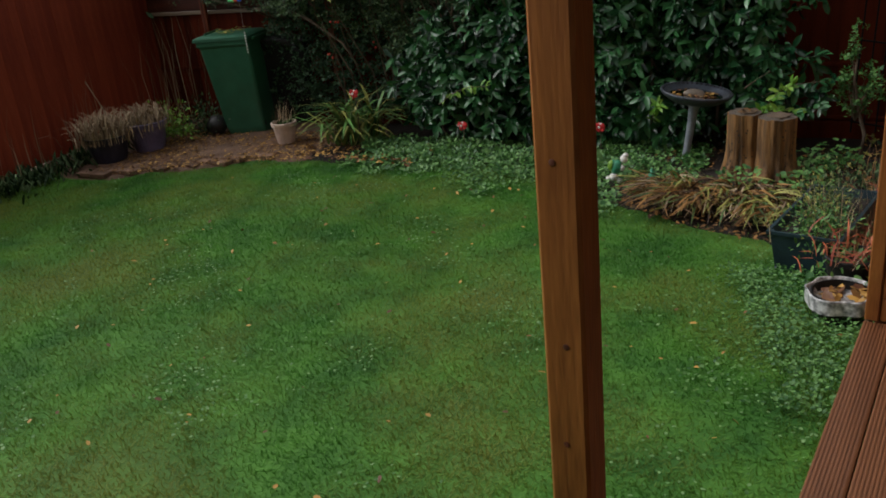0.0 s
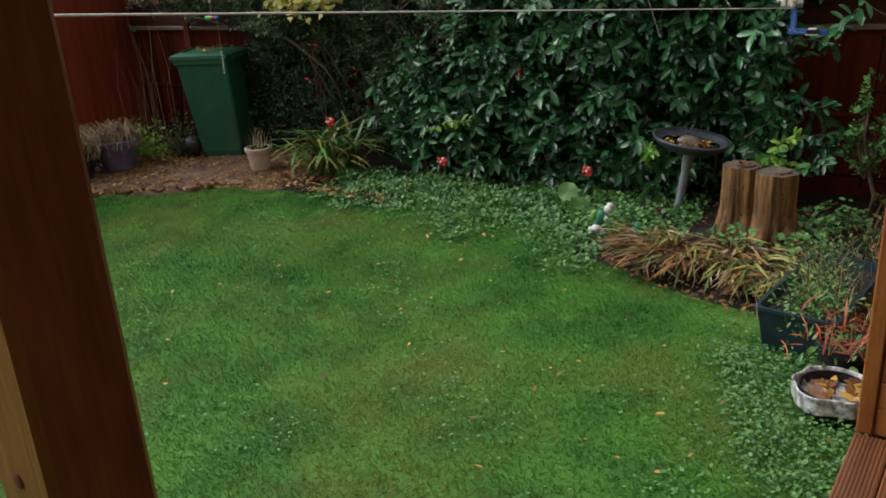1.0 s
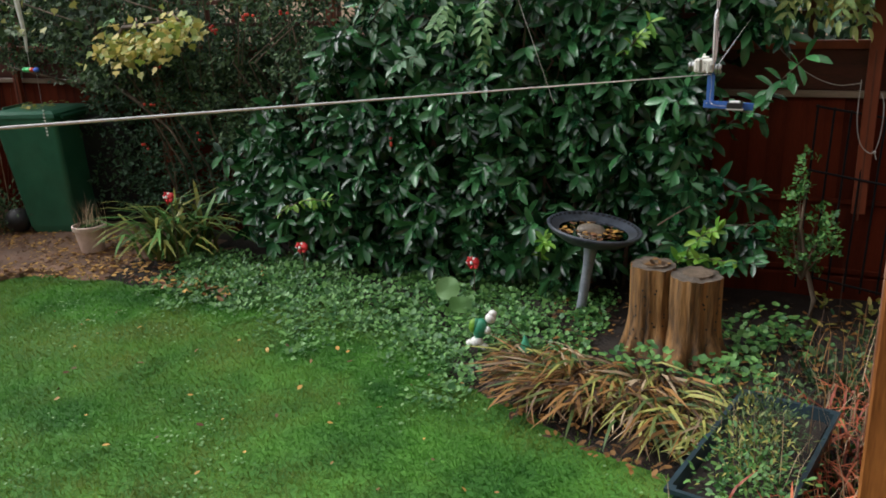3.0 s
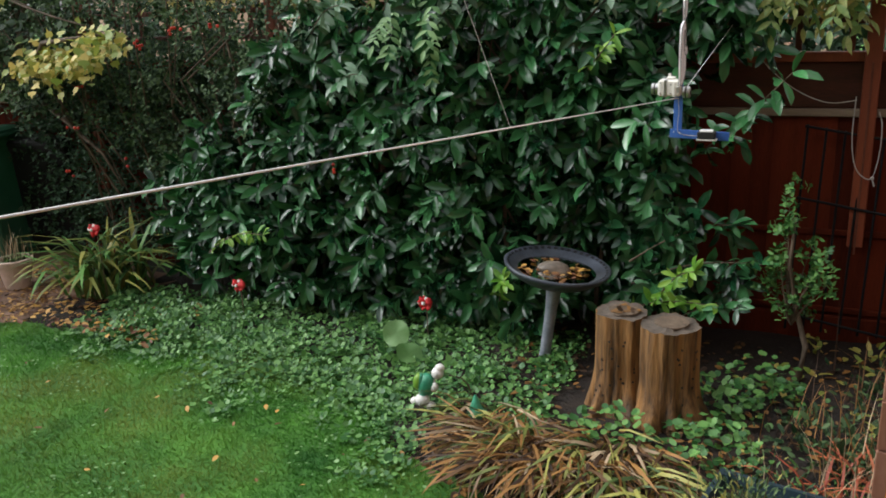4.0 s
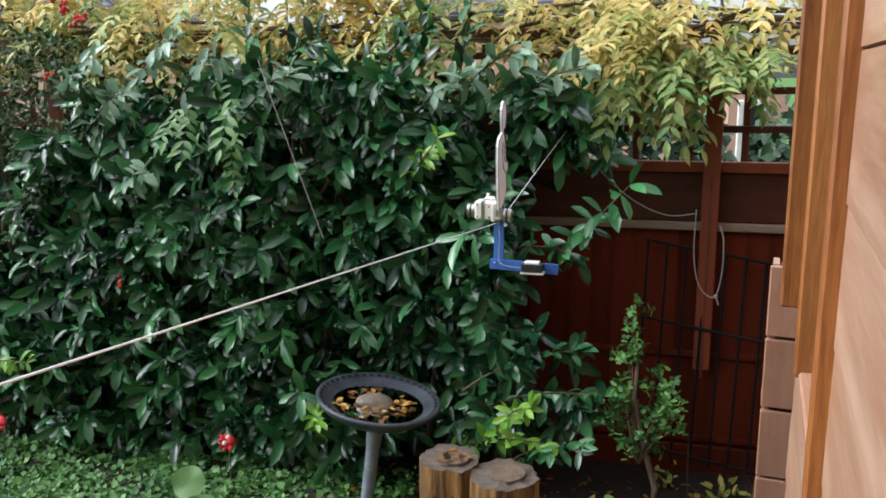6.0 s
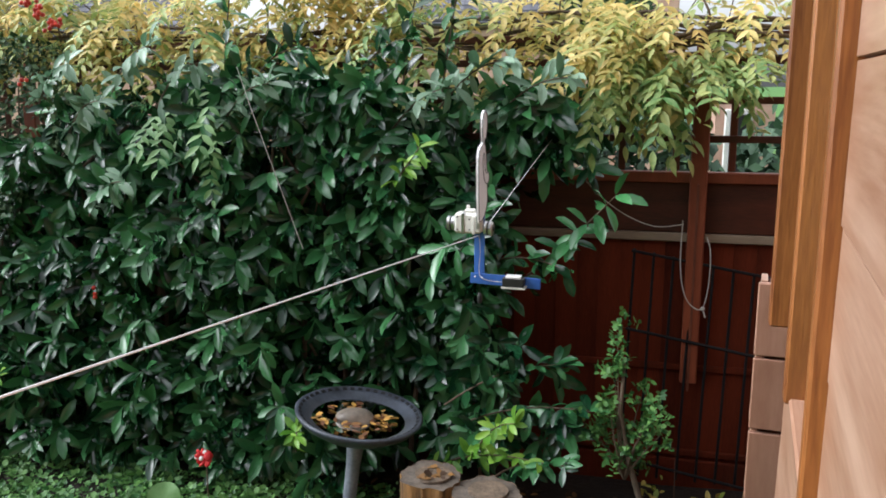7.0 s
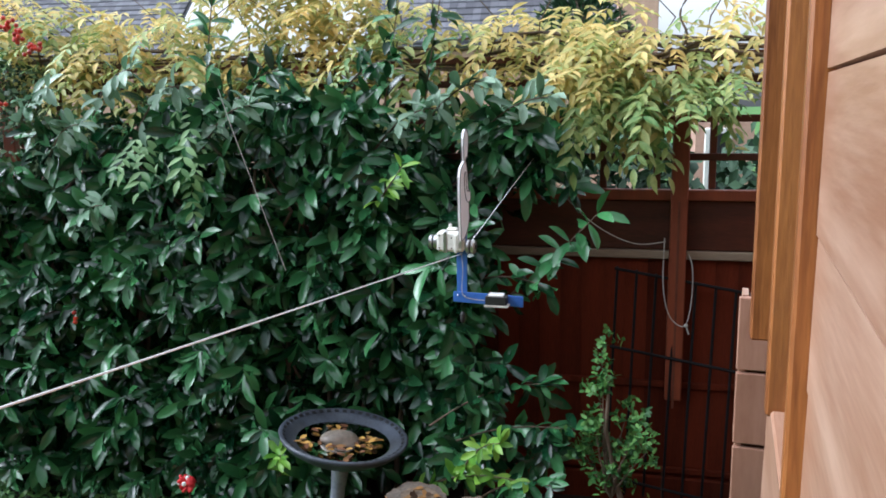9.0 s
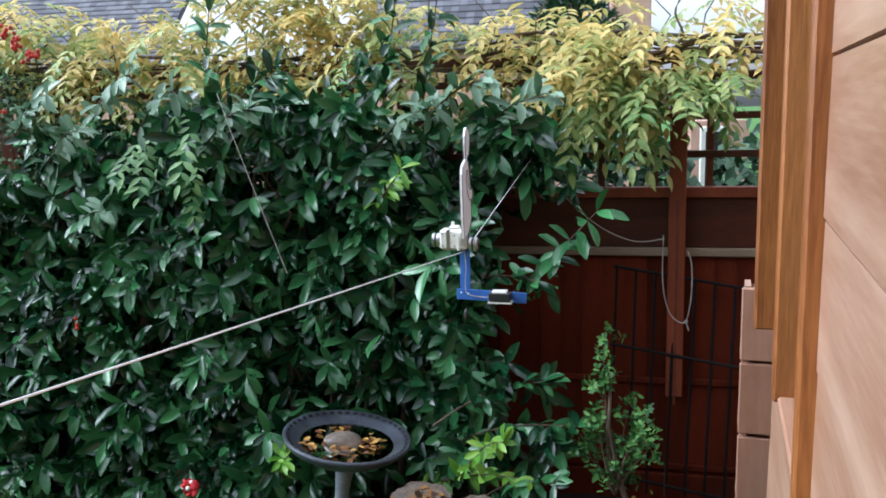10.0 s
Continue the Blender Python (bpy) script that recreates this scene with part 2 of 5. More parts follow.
def lathe(profile, n=28, wob=0.0, cap=False):
    """A turned shape from (radius, height) pairs."""
    bm = bmesh.new()
    rings = []
    for k, (r, z) in enumerate(profile):
        ring = []
        for i in range(n):
            a = 2 * math.pi * i / n
            rr = r * (1 + wob * noise.noise((math.cos(a) * 1.7, math.sin(a) * 1.7, z * 3.0)))
            ring.append(bm.verts.new((rr * math.cos(a), rr * math.sin(a), z)))
        rings.append(ring)
    for a, b in zip(rings, rings[1:]):
        for i in range(n):
            bm.faces.new((a[i], a[(i + 1) % n], b[(i + 1) % n], b[i]))
    if cap:
        bm.faces.new(rings[-1])
        bm.faces.new(rings[0][::-1])
    return bm


def tube(points, radius, n=8, bm=None, taper=1.0):
    """A round rod through the points, thinner towards its end by taper."""
    bm = bm or bmesh.new()
    pts = [Vector(p) for p in points]
    prev = None
    for k, p in enumerate(pts):
        d = (pts[min(k + 1, len(pts) - 1)] - pts[max(k - 1, 0)]).normalized()
        u = d.orthogonal().normalized() if abs(d.z) > 0.95 else d.cross(Vector((0, 0, 1))).normalized()
        w = d.cross(u)
        r = radius * (1 + (taper - 1) * k / max(1, len(pts) - 1))
        ring = [bm.verts.new(p + r * (math.cos(2 * math.pi * i / n) * u + math.sin(2 * math.pi * i / n) * w)) for i in range(n)]
        if prev:
            for i in range(n):
                bm.faces.new((prev[i], prev[(i + 1) % n], ring[(i + 1) % n], ring[i]))
        else:
            bm.faces.new(ring[::-1])
        prev = ring
    bm.faces.new(prev)
    return bm


def curved(points, steps=6):
    """A smooth line through the points."""
    p = [Vector(q) for q in points]
    p = [2 * p[0] - p[1]] + p + [2 * p[-1] - p[-2]]
    out = []
    for a, b, c, d in zip(p, p[1:], p[2:], p[3:]):
        for k in range(steps):
            t = k / steps
            out.append(.5 * (2 * b + (c - a) * t + (2 * a - 5 * b + 4 * c - d) * t ** 2 + (3 * b - a - 3 * c + d) * t ** 3))
    return out + [p[-2]]


def sphere(bm, c, r, seg=10, squash=1.0):
    bmesh.ops.create_uvsphere(bm, u_segments=seg, v_segments=max(5, seg // 2 + 1), radius=r, matrix=Matrix.Translation(c) @ Matrix.Diagonal((1, 1, squash, 1)))
    return bm


def outline(points, thick, bm=None, m=None):
    """A flat plate with the given outline (x, z), of a thickness along y."""
    bm = bm or bmesh.new()
    m = m or Matrix()
    f = [bm.verts.new(m @ Vector((x, -thick / 2, z))) for x, z in points]
    b = [bm.verts.new(m @ Vector((x, thick / 2, z))) for x, z in points]
    bm.faces.new(f)
    bm.faces.new(b[::-1])
    for i in range(len(f)):
        j = (i + 1) % len(f)
        bm.faces.new((f[j], f[i], b[i], b[j]))
    bmesh.ops.recalc_face_normals(bm, faces=bm.faces)
    return bm


# leaf shapes: across x, along y, up z; one long and one wide
OVAL = ([(0, 0, 0), (-.40, .22, .05), (0, .25, 0), (.40, .22, .05), (-.44, .6, .03), (0, .62, -.03), (.44, .6, .03), (-.2, .88, -.02), (.2, .88, -.02), (0, 1, -.1)],
        [(0, 2, 1), (0, 3, 2), (1, 2, 5, 4), (2, 3, 6, 5), (4, 5, 7), (5, 6, 8), (5, 8, 9, 7)])
BROAD = ([(0, 0, 0), (-.26, .16, .03), (0, .17, 0), (.26, .16, .03), (-.46, .45, .06), (0, .46, 0), (.46, .45, .06), (-.42, .75, .03), (0, .76, -.05), (.42, .75, .03), (-.17, .93, -.06), (.17, .93, -.06), (0, 1, -.13)],
         [(0, 2, 1), (0, 3, 2), (1, 2, 5, 4), (2, 3, 6, 5), (4, 5, 8, 7), (5, 6, 9, 8), (7, 8, 10), (8, 9, 11), (8, 11, 12, 10)])
LANCE = ([(0, 0, 0), (-.30, .16, .03), (0, .17, 0), (.30, .16, .03), (-.48, .40, .05), (0, .42, -.02), (.48, .40, .05), (-.36, .66, .02), (0, .68, -.06), (.36, .66, .02), (-.12, .88, -.06), (.12, .88, -.06), (0, 1, -.16)],
         [(0, 2, 1), (0, 3, 2), (1, 2, 5, 4), (2, 3, 6, 5), (4, 5, 8, 7), (5, 6, 9, 8), (7, 8, 10), (8, 9, 11), (8, 11, 12, 10)])
DIAMOND = ([(0, 0, 0), (-.5, .45, .06), (0, .5, 0), (.5, .45, .06), (0, 1, -.08)], [(0, 2, 1), (0, 3, 2), (1, 2, 4), (2, 3, 4)])
LOBED = ([(0, 0, 0), (-.5, .15, .06), (-.42, .55, .02), (-.18, .6, .02), (0, 1, -.06), (.18, .6, .02), (.42, .55, .02), (.5, .15, .06), (0, .4, 0)],
         [(8, 0, 1), (8, 1, 2), (8, 2, 3), (8, 3, 4), (8, 4, 5), (8, 5, 6), (8, 6, 7), (8, 7, 0)])
BLADE = ([(-.5, 0, 0), (.5, 0, 0), (-.3, .6, .1), (.3, .6, .1), (0, 1, .02)], [(0, 1, 3, 2), (2, 3, 4)])
ROUND = ([(0, 0, 0)] + [(.5 * math.sin(a), .5 - .5 * math.cos(a), .06 * (1 + math.sin(3 * a))) for a in [.5 + k * (2 * math.pi - 1) / 6 for k in range(7)]] + [(0, .45, -.02)],
         [(8, k, k + 1) for k in range(1, 7)] + [(8, 0, 1), (8, 7, 0)])
STRAPLEAF = ([(-.4, 0, 0), (.4, 0, 0), (-.5, .35, .22), (.5, .35, .22), (-.45, .65, .22), (.45, .65, .22), (-.25, .88, .05), (.25, .88, .05), (0, 1, -.1)],
             [(0, 1, 3, 2), (2, 3, 5, 4), (4, 5, 7, 6), (6, 7, 8)])


# a strap leaf that has collapsed: up a little, then down along the ground
FLOP = ([(-.35, 0, 0), (.35, 0, 0), (-.5, .25, .16), (.5, .25, .16), (-.5, .5, .17), (.5, .5, .17), (-.42, .75, .05), (.42, .75, .05), (0, 1, -.10)],
        [(0, 1, 3, 2), (2, 3, 5, 4), (4, 5, 7, 6), (6, 7, 8)])


def unit(a):
    return a / np.maximum(np.linalg.norm(a, axis=-1, keepdims=True), 1e-9)


def cloud(name, shape, pos, along, up, length, width, mat, parent=None, label=""):
    """One mesh of many leaves: where each begins, which way it points, its upper side, length and width."""
    v, faces = np.array(shape[0], float), shape[1]
    pos, along, up = np.asarray(pos, float), unit(np.asarray(along, float)), np.asarray(up, float)
    count = len(pos)
    x = unit(np.cross(along, up))
    z = np.cross(x, along)
    length, width = np.broadcast_to(length, count)[:, None, None], np.broadcast_to(width, count)[:, None, None]
    out = pos[:, None] + v[None, :, 0:1] * width * x[:, None] + v[None, :, 1:2] * length * along[:, None] + v[None, :, 2:3] * length * z[:, None]
    flat = np.concatenate([np.array(f) for f in faces])
    sizes = np.array([len(f) for f in faces])
    starts = np.concatenate([[0], np.cumsum(sizes)[:-1]])
    loops = (flat[None] + np.arange(count)[:, None] * len(v)).ravel()
    begin = (starts[None] + np.arange(count)[:, None] * len(flat)).ravel()
    me = bpy.data.meshes.new(name)
    me.vertices.add(count * len(v))
    me.vertices.foreach_set("co", out.ravel().astype(np.float32))
    me.loops.add(len(loops))
    me.loops.foreach_set("vertex_index", loops.astype(np.int32))
    me.polygons.add(len(begin))
    me.polygons.foreach_set("loop_start", begin.astype(np.int32))
    me.polygons.foreach_set("use_smooth", np.ones(len(begin), bool))
    me.update(calc_edges=True)
    me.validate()
    me.materials.append(mat)
    ob = new(name, me)
    ob["kind"] = "stuff"
    if parent:
        ob.parent = parent
    if label:
        ob["label"] = label
    return ob


def leaf_parts(name, shape, pos, along, up, length, width, mat, parent):
    """Leaves as parts of their own, which share one mesh."""
    me = bpy.data.meshes.new(name)
    me.from_pydata(shape[0], [], shape[1])
    me.polygons.foreach_set("use_smooth", [True] * len(me.polygons))
    me.materials.append(mat)
    for p_, a_, u_, l_, w_ in zip(pos, along, up, np.broadcast_to(length, len(pos)), np.broadcast_to(width, len(pos))):
        y_ = Vector(a_).normalized()
        x_ = y_.cross(Vector(u_)).normalized()
        z_ = x_.cross(y_)
        ob = new(name, me)
        ob.parent = parent
        m_ = Matrix((x_ * w_, y_ * l_, z_ * l_)).transposed().to_4x4()
        m_.translation = Vector(p_)
        ob.matrix_local = m_


def split_leaves(near, name, shape, pos, along, up, length, width, mat, parent):
    """Up to 300 leaves of one stretch as parts, the rest in one mesh."""
    pick = np.flatnonzero(near)[:300]
    rest = np.setdiff1d(np.arange(len(pos)), pick)
    leaf_parts("leaf", shape, pos[pick], along[pick], up[pick], length[pick], width[pick], mat, parent)
    return cloud(name, shape, pos[rest], along[rest], up[rest], length[rest], width[rest], mat, parent)


def shoots(p, d, leaves, reach, droop=0.25, open_low=85, open_high=30):
    """Leaves in spirals round the tips of shoots at p that point along d: bases, directions, upper sides."""
    d = unit(np.asarray(d, float))
    count = len(p)
    side = unit(np.cross(d, np.array([0.31, 0.12, 0.94])))
    other = np.cross(d, side)
    k = np.arange(leaves)[None] + rng.random((count, 1)) * 9
    az = k * 2.4 + rng.normal(0, .3, (count, leaves))
    f = np.linspace(0, 1, leaves)[None] + rng.normal(0, .05, (count, leaves))
    opening = np.radians(open_low + (open_high - open_low) * f + rng.normal(0, 10, (count, leaves)))
    rad = np.cos(az)[..., None] * side[:, None] + np.sin(az)[..., None] * other[:, None]
    along = np.cos(opening)[..., None] * d[:, None] + np.sin(opening)[..., None] * rad
    along[..., 2] -= droop
    base = p[:, None] + d[:, None] * (f[..., None] - 1) * reach
    up = np.sin(opening)[..., None] * d[:, None] - np.cos(opening)[..., None] * rad
    up[..., 2] += 0.5
    return base.reshape(-1, 3), along.reshape(-1, 3), up.reshape(-1, 3)


def wave(x, z, s=1.0, seed=0.0):
    """Smooth bumps for arrays."""
    return (np.sin(x * 2.1 * s + seed) * np.cos(z * 2.7 * s + 1.3 * seed) + .6 * np.sin(x * 4.7 * s + z * 3.9 * s + seed) + .4 * np.cos(x * 9.1 * s - z * 7.3 * s)) / 2

# ---- the setting ----
def fence_y(x):
    return 8.15 - 0.06 * x


def lawn_height(x, y):
    return 0.012 * np.sin(x * 1.3 + 1) * np.cos(y * 1.1) + 0.008 * np.sin(x * 3.1 + y * 2.3)


def bed_edge(x):
    """How far back the lawn reaches at x."""
    return np.interp(x, [-8.3, -6.9, -5.6, -4.2, -2.4, -1.5, -0.9, -0.3, 0.3, 2.5], [6.0, 6.15, 6.9, 6.95, 6.55, 6.15, 5.75, 5.45, 4.7, 4.6])


def sheet(xs, ys, height):
    bm = bmesh.new()
    grid = [[bm.verts.new((x, y, height(x, y))) for y in ys] for x in xs]
    for a, b in zip(grid, grid[1:]):
        for j in range(len(ys) - 1):
            bm.faces.new((a[j], b[j], b[j + 1], a[j + 1]))
    return bm


xs = [-400, -60, -20] + list(np.arange(-9, 3.01, 0.2)) + [20, 60, 400]
ys = [-400, -60, -20] + list(np.arange(-3, 9.01, 0.2)) + [20, 60, 400]
tagged(part("ground", sheet(xs, ys, lambda x, y: float(lawn_height(x, y)) - 0.004), LAWN, smooth=True), "damp green lawn with mossy brown patches", "lawn", kind="structure")

# soil of the planted border behind the lawn, slightly mounded
bm = bmesh.new()
cols = []
for x in np.arange(-8.3, 2.61, 0.15):
    e = float(bed_edge(x)) + 0.05 * noise.noise((x * 2, 0, 0)) + .45 * (-4.4 < x < -1.7)
    cols.append([bm.verts.new((x, e + (fence_y(x) + .1 - e) * k / 12, float(lawn_height(x, e)) - .012 + .06 * min(1, k / 3) + .03 * noise.noise((x * 2, k * .5, 3)) * min(1, k))) for k in range(13)])
for a, b in zip(cols, cols[1:]):
    for k in range(12):
        bm.faces.new((a[k], b[k], b[k + 1], a[k + 1]))
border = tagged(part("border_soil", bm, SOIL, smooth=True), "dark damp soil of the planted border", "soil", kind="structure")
border.data.materials.append(PATCH)
for f in border.data.polygons:
    if f.center.x < -4.75 + .3 * math.sin(f.center.y * 5):
        f.material_index = 1

# grass blades
count = 450000
gx, gy = rng.uniform(-8.2, 1.2, count), 0.6 + rng.power(1.45, count) * 6.6
ok = gy < bed_edge(gx) + rng.normal(0.05, .10, count) + .45 * ((gx > -4.4) & (gx < -1.7))
ok &= gx > -1.3 - gy * 1.45
gx, gy = gx[ok], gy[ok]
thin = wave(gx, gy, 0.8, 2) + rng.normal(0, .5, len(gx)) > -1.0
gx, gy = gx[thin], gy[thin]
n = len(gx)
a = rng.uniform(0, 2 * math.pi, n)
lean = rng.uniform(.5, 2.2, n)
lawn = cloud("grass", BLADE, np.stack([gx, gy, lawn_height(gx, gy) - .006], 1), np.stack([np.cos(a) * lean, np.sin(a) * lean, np.ones(n)], 1), np.stack([np.cos(a), np.sin(a), np.full(n, .4)], 1),
             rng.uniform(.016, .042, n), rng.uniform(.004, .0075, n), GRASS)
tagged(lawn, "short damp green grass of the lawn", "grass")

# clover and small weeds in the lawn
n = 14000
cx = rng.uniform(-7, .3, n)
cy = 1 + rng.random(n) * 6
keep = (cy < bed_edge(cx)) & (wave(cx, cy, 1.1, 5) + rng.normal(0, .2, n) > .35)
cx, cy = cx[keep], cy[keep]
n = len(cx)
a = rng.uniform(0, 2 * math.pi, n)
tagged(cloud("clover", OVAL, np.stack([cx, cy, lawn_height(cx, cy) + rng.uniform(.012, .03, n)], 1), np.stack([np.cos(a), np.sin(a), rng.uniform(-.1, .5, n)], 1), np.tile([0, 0, 1.0], (n, 1)), rng.uniform(.012, .026, n), rng.uniform(.010, .022, n), CLOVER), "small round clover leaves in the lawn", "weeds")


def litter(name, n, area, mat, label, size=(.03, .065), lift=.03):
    x = rng.uniform(area[0], area[1], n)
    y = rng.uniform(area[2], area[3], n)
    inside = (y > bed_edge(x) - .02) | (lift < .03)
    x, y = x[inside], y[inside]
    n = len(x)
    a = rng.uniform(0, 2 * math.pi, n)
    tilt = rng.normal(0, .25, (n, 2))
    s = rng.uniform(*size, n)
    return tagged(cloud(name, OVAL, np.stack([x, y, lawn_height(x, y) + lift + rng.uniform(0, .015, n)], 1), np.stack([np.cos(a), np.sin(a), tilt[:, 0]], 1), np.stack([tilt[:, 1], tilt[:, 0], np.ones(n)], 1), s, s * .6, mat), label, "fallen leaves")


litter("lawn_leaves", 190, (-5.5, .2, 1.3, 6.6), FALLEN, "scattered brown and orange leaves on the grass", (.020, .048), .024)
litter("patch_leaves", 3200, (-7.3, -5.0, 6.3, 8.0), FALLEN, "yellow and orange fallen leaves beside the bin", (.015, .05), .045)
litter("patch_crumbs", 2600, (-7.4, -5.0, 6.25, 8.0), DEAD, "brown leaf crumbs strewn over the paving", (.015, .035), .044)
litter("border_leaves", 620, (-5.2, -3.7, 6.5, 7.5), FALLEN, "orange fallen leaves under the strappy plant", (.03, .07), .06)
litter("bed_leaves", 1100, (-1.4, 1.6, 5.9, 7.9), DEAD, "brown dead leaves on the border soil", (.025, .065), .06)
litter("bed_litter", 900, (-1.5, .1, 5.5, 6.7), DEAD, "brown matted dead leaves under the withered clumps", (.025, .06), .05)
litter("bed_yellow_leaves", 40, (-.1, 1.3, 6.9, 7.8), MAPLE, "yellow fallen leaves under the fence", (.05, .08), .08)

# paving under the bin, each slab a piece
paving = empty("paving", pose(0, 0, 0), "brown brick paving strewn with wet leaves", "paving", kind="structure")
slab = None
for i in range(12):
    for j in range(12):
        x, y = -7.35 + i * .2 + .1 * (j % 2), 6.28 + j * .14
        if y > 6.2 + (x + 7.1) * .55 and y < 8.0 and x < -5.05:
            if slab is None:
                slab = part("brick", boxed((-.096, -.066, -.05), (.096, .066, 0), bevel=.006), PATCH, paving)
                ob = slab
            else:
                ob = new("brick", slab.data)
                ob.parent = paving
            ob.matrix_world = pose(x, y, .040 + random.uniform(-.004, .004), random.uniform(-.6, .6), random.uniform(-.6, .6), random.uniform(-1.5, 1.5))

# ---- back fence ----
fence = empty("fence", pose(0, 8.15, 0, 0, 0, math.degrees(math.atan(-.06))), "red-brown stained closeboard fence with posts and rails", "fence", kind="structure")
plank = None
for i in range(104):
    if plank is None:
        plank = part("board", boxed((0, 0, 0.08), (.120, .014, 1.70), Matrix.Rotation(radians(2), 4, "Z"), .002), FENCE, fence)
        ob = plank
    else:
        ob = new("board", plank.data)
        ob.parent = fence
    ob.matrix_local = pose(-8.9 + i * .113, random.uniform(-.002, .002), random.uniform(-.012, .012))
for z, h, w, mat in ((1.70, .055, .055, FENCE_POST), (1.395, .045, .035, WETRAIL), (0.70, .035, .02, FENCE), (.22, .035, .02, FENCE)):
    part("rail", boxed((-8.9, -w, z), (2.9, -.001, z + h), bevel=.005), mat, fence)
for i in range(6):
    part("upper_panel", boxed((-8.9 + i * 1.967, -.024, 1.443), (-8.9 + i * 1.967 + 1.963, -.004, 1.697), bevel=.004), DARKPANEL, fence, "dark damp board under the top rail")
part("gravel_board", boxed((-8.9, -.03, 0.0), (2.9, -.002, .2), bevel=.005), FENCE, fence)
for x in (-7.2, -5.3, -3.4, -1.5, .51, 2.3):
    post = part("post", boxed((x - .042, -.10, .66), (x + .042, -.056, 2.42), bevel=.006), FENCE_POST, fence)
    part("groove", boxed((x - .006, -.106, .62), (x + .006, -.101, 1.70)), RAILWOOD, post)
trellis = empty("trellis", pose(0, 8.15, 0, 0, 0, math.degrees(math.atan(-.06))), "red-brown square trellis along the top of the fence", "trellis", kind="structure")
for i in range(44):
    part("upright_slat", boxed((-8.8 + i * .27, .004, 1.757), (-8.8 + i * .27 + .036, .022, 2.36), bevel=.003), RAILWOOD, trellis)
for z in (1.90, 2.09, 2.28, 2.40):
    part("cross_slat", boxed((-8.9, -.018, z), (2.9, .003, z + .036), bevel=.003), RAILWOOD, trellis)

# ---- side fence ----
side = empty("side_fence", pose(-8.2, 0, 0), "dark red stained closeboard fence with pale streaks", "fence", kind="structure")
plank2 = None
for i in range(92):
    if plank2 is None:
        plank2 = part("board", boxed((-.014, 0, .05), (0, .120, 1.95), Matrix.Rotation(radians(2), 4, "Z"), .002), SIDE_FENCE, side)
        ob = plank2
    else:
        ob = new("board", plank2.data)
        ob.parent = side
    ob.matrix_local = pose(random.uniform(-.002, .002), -1.7 + i * .113, random.uniform(-.012, .012))
for z in (.3, 1.05, 1.75):
    part("rail", boxed((-.07, -1.7, z), (-.02, 8.7, z + .07), bevel=.005), RAILWOOD, side)
for y in (.5, 2.4, 4.3, 6.2, 8.1):
    part("post", boxed((-.12, y - .05, 0), (-.021, y + .05, 2.0), bevel=.006), RAILWOOD, side)
# added, unseen: walls closing the garden that block sky light from behind and right
tagged(part("sky_blocker_behind", boxed((-9.5, -3.2, 0), (4.6, -2.9, 8.0)), BLOCKER_WALL), "added unseen wall behind the camera that blocks sky light", "wall", kind="structure")
tagged(part("sky_blocker_right", boxed((2.7, -2.9, 0), (3.0, 8.0, 5.5)), BLOCKER_WALL), "added unseen wall on the right that blocks sky light", "wall", kind="structure")

# ---- summerhouse with its deck ----
EDGE = 8.8
corner = Vector((.245, 3.99, 0))
hut = empty("summerhouse", pose(.215, 3.97, 0, 0, 0, -EDGE), "orange-brown stained timber summerhouse with weatherboard sides", "summerhouse")
deck = empty("deck", pose(.215, 3.97, 0, 0, 0, -EDGE), "reddish ribbed timber deck boards", "deck", kind="structure")
# a ribbed board: its profile runs across x, its length along y
prof = []
for k in range(9):
    prof += [(.004 + k * .0146, .30), (.010 + k * .0146, .30), (.011 + k * .0146, .297), (.0175 + k * .0146, .297)]
prof = [(.0, .268), (.0, .297)] + prof[:-2] + [(.135, .297), (.135, .268)]
bm = bmesh.new()
f = [bm.verts.new((x, -4.9, z)) for x, z in prof]
b = [bm.verts.new((x, -.002, z)) for x, z in prof]
bm.faces.new(f)
bm.faces.new(b[::-1])
for i in range(len(f)):
    j = (i + 1) % len(f)
    bm.faces.new((f[i], b[i], b[j], f[j]))
bmesh.ops.recalc_face_normals(bm, faces=bm.faces)
dboard = part("deck_board", bm, DECK, deck)
for i in range(1, 15):
    ob = new("deck_board", dboard.data)
    ob.parent = deck
    ob.matrix_local = pose(i * .141, 0, random.uniform(-.001, .001))
part("fascia", boxed((.012, -4.9, .02), (.034, -.01, .264), bevel=.003), DECK, deck)
for y in (-4.8, -3.6, -2.4, -1.2, -.1):
    part("joist", boxed((.036, y - .03, .0), (1.5, y + .03, .266)), DECK, deck)
# front post of the veranda
vp = empty("veranda_post", pose(-.302, .985, .0, 0, 0, -EDGE), "square orange-brown timber veranda post with knots", "post")
part("shaft", boxed((-.031, -.031, .0), (.031, .031, 2.45), bevel=.005), CEDAR, vp)
for y, z in ((.003, 2.24), (-.004, 1.98), (.004, 1.72), (-.002, 1.56)):
    part("knot", lathe([(.0045, 0), (.005, .0006), (.003, .0012), (.0005, .0014)], 10), RAILWOOD, vp).matrix_local = pose(y, -.031, z, 90)
# corner post and front cladding of the room
part("corner_post", boxed((0, 0, .302), (.062, .05, 2.42), bevel=.006), CEDAR, hut)
front_board = None
for i in range(18):
    z = .302 + i * .118
    if front_board is None:
        front_board = part("front_board", boxed((.064, .012, 0), (2.2, .03, .116), Matrix.Rotation(radians(0), 4, "X"), .004), CLADSTAIN, hut)
        ob = front_board
    else:
        ob = new("front_board", front_board.data)
        ob.parent = hut
    ob.matrix_local = pose(0, 0, z)
# side cladding: lapped boards running away from the corner
PITCH = .187


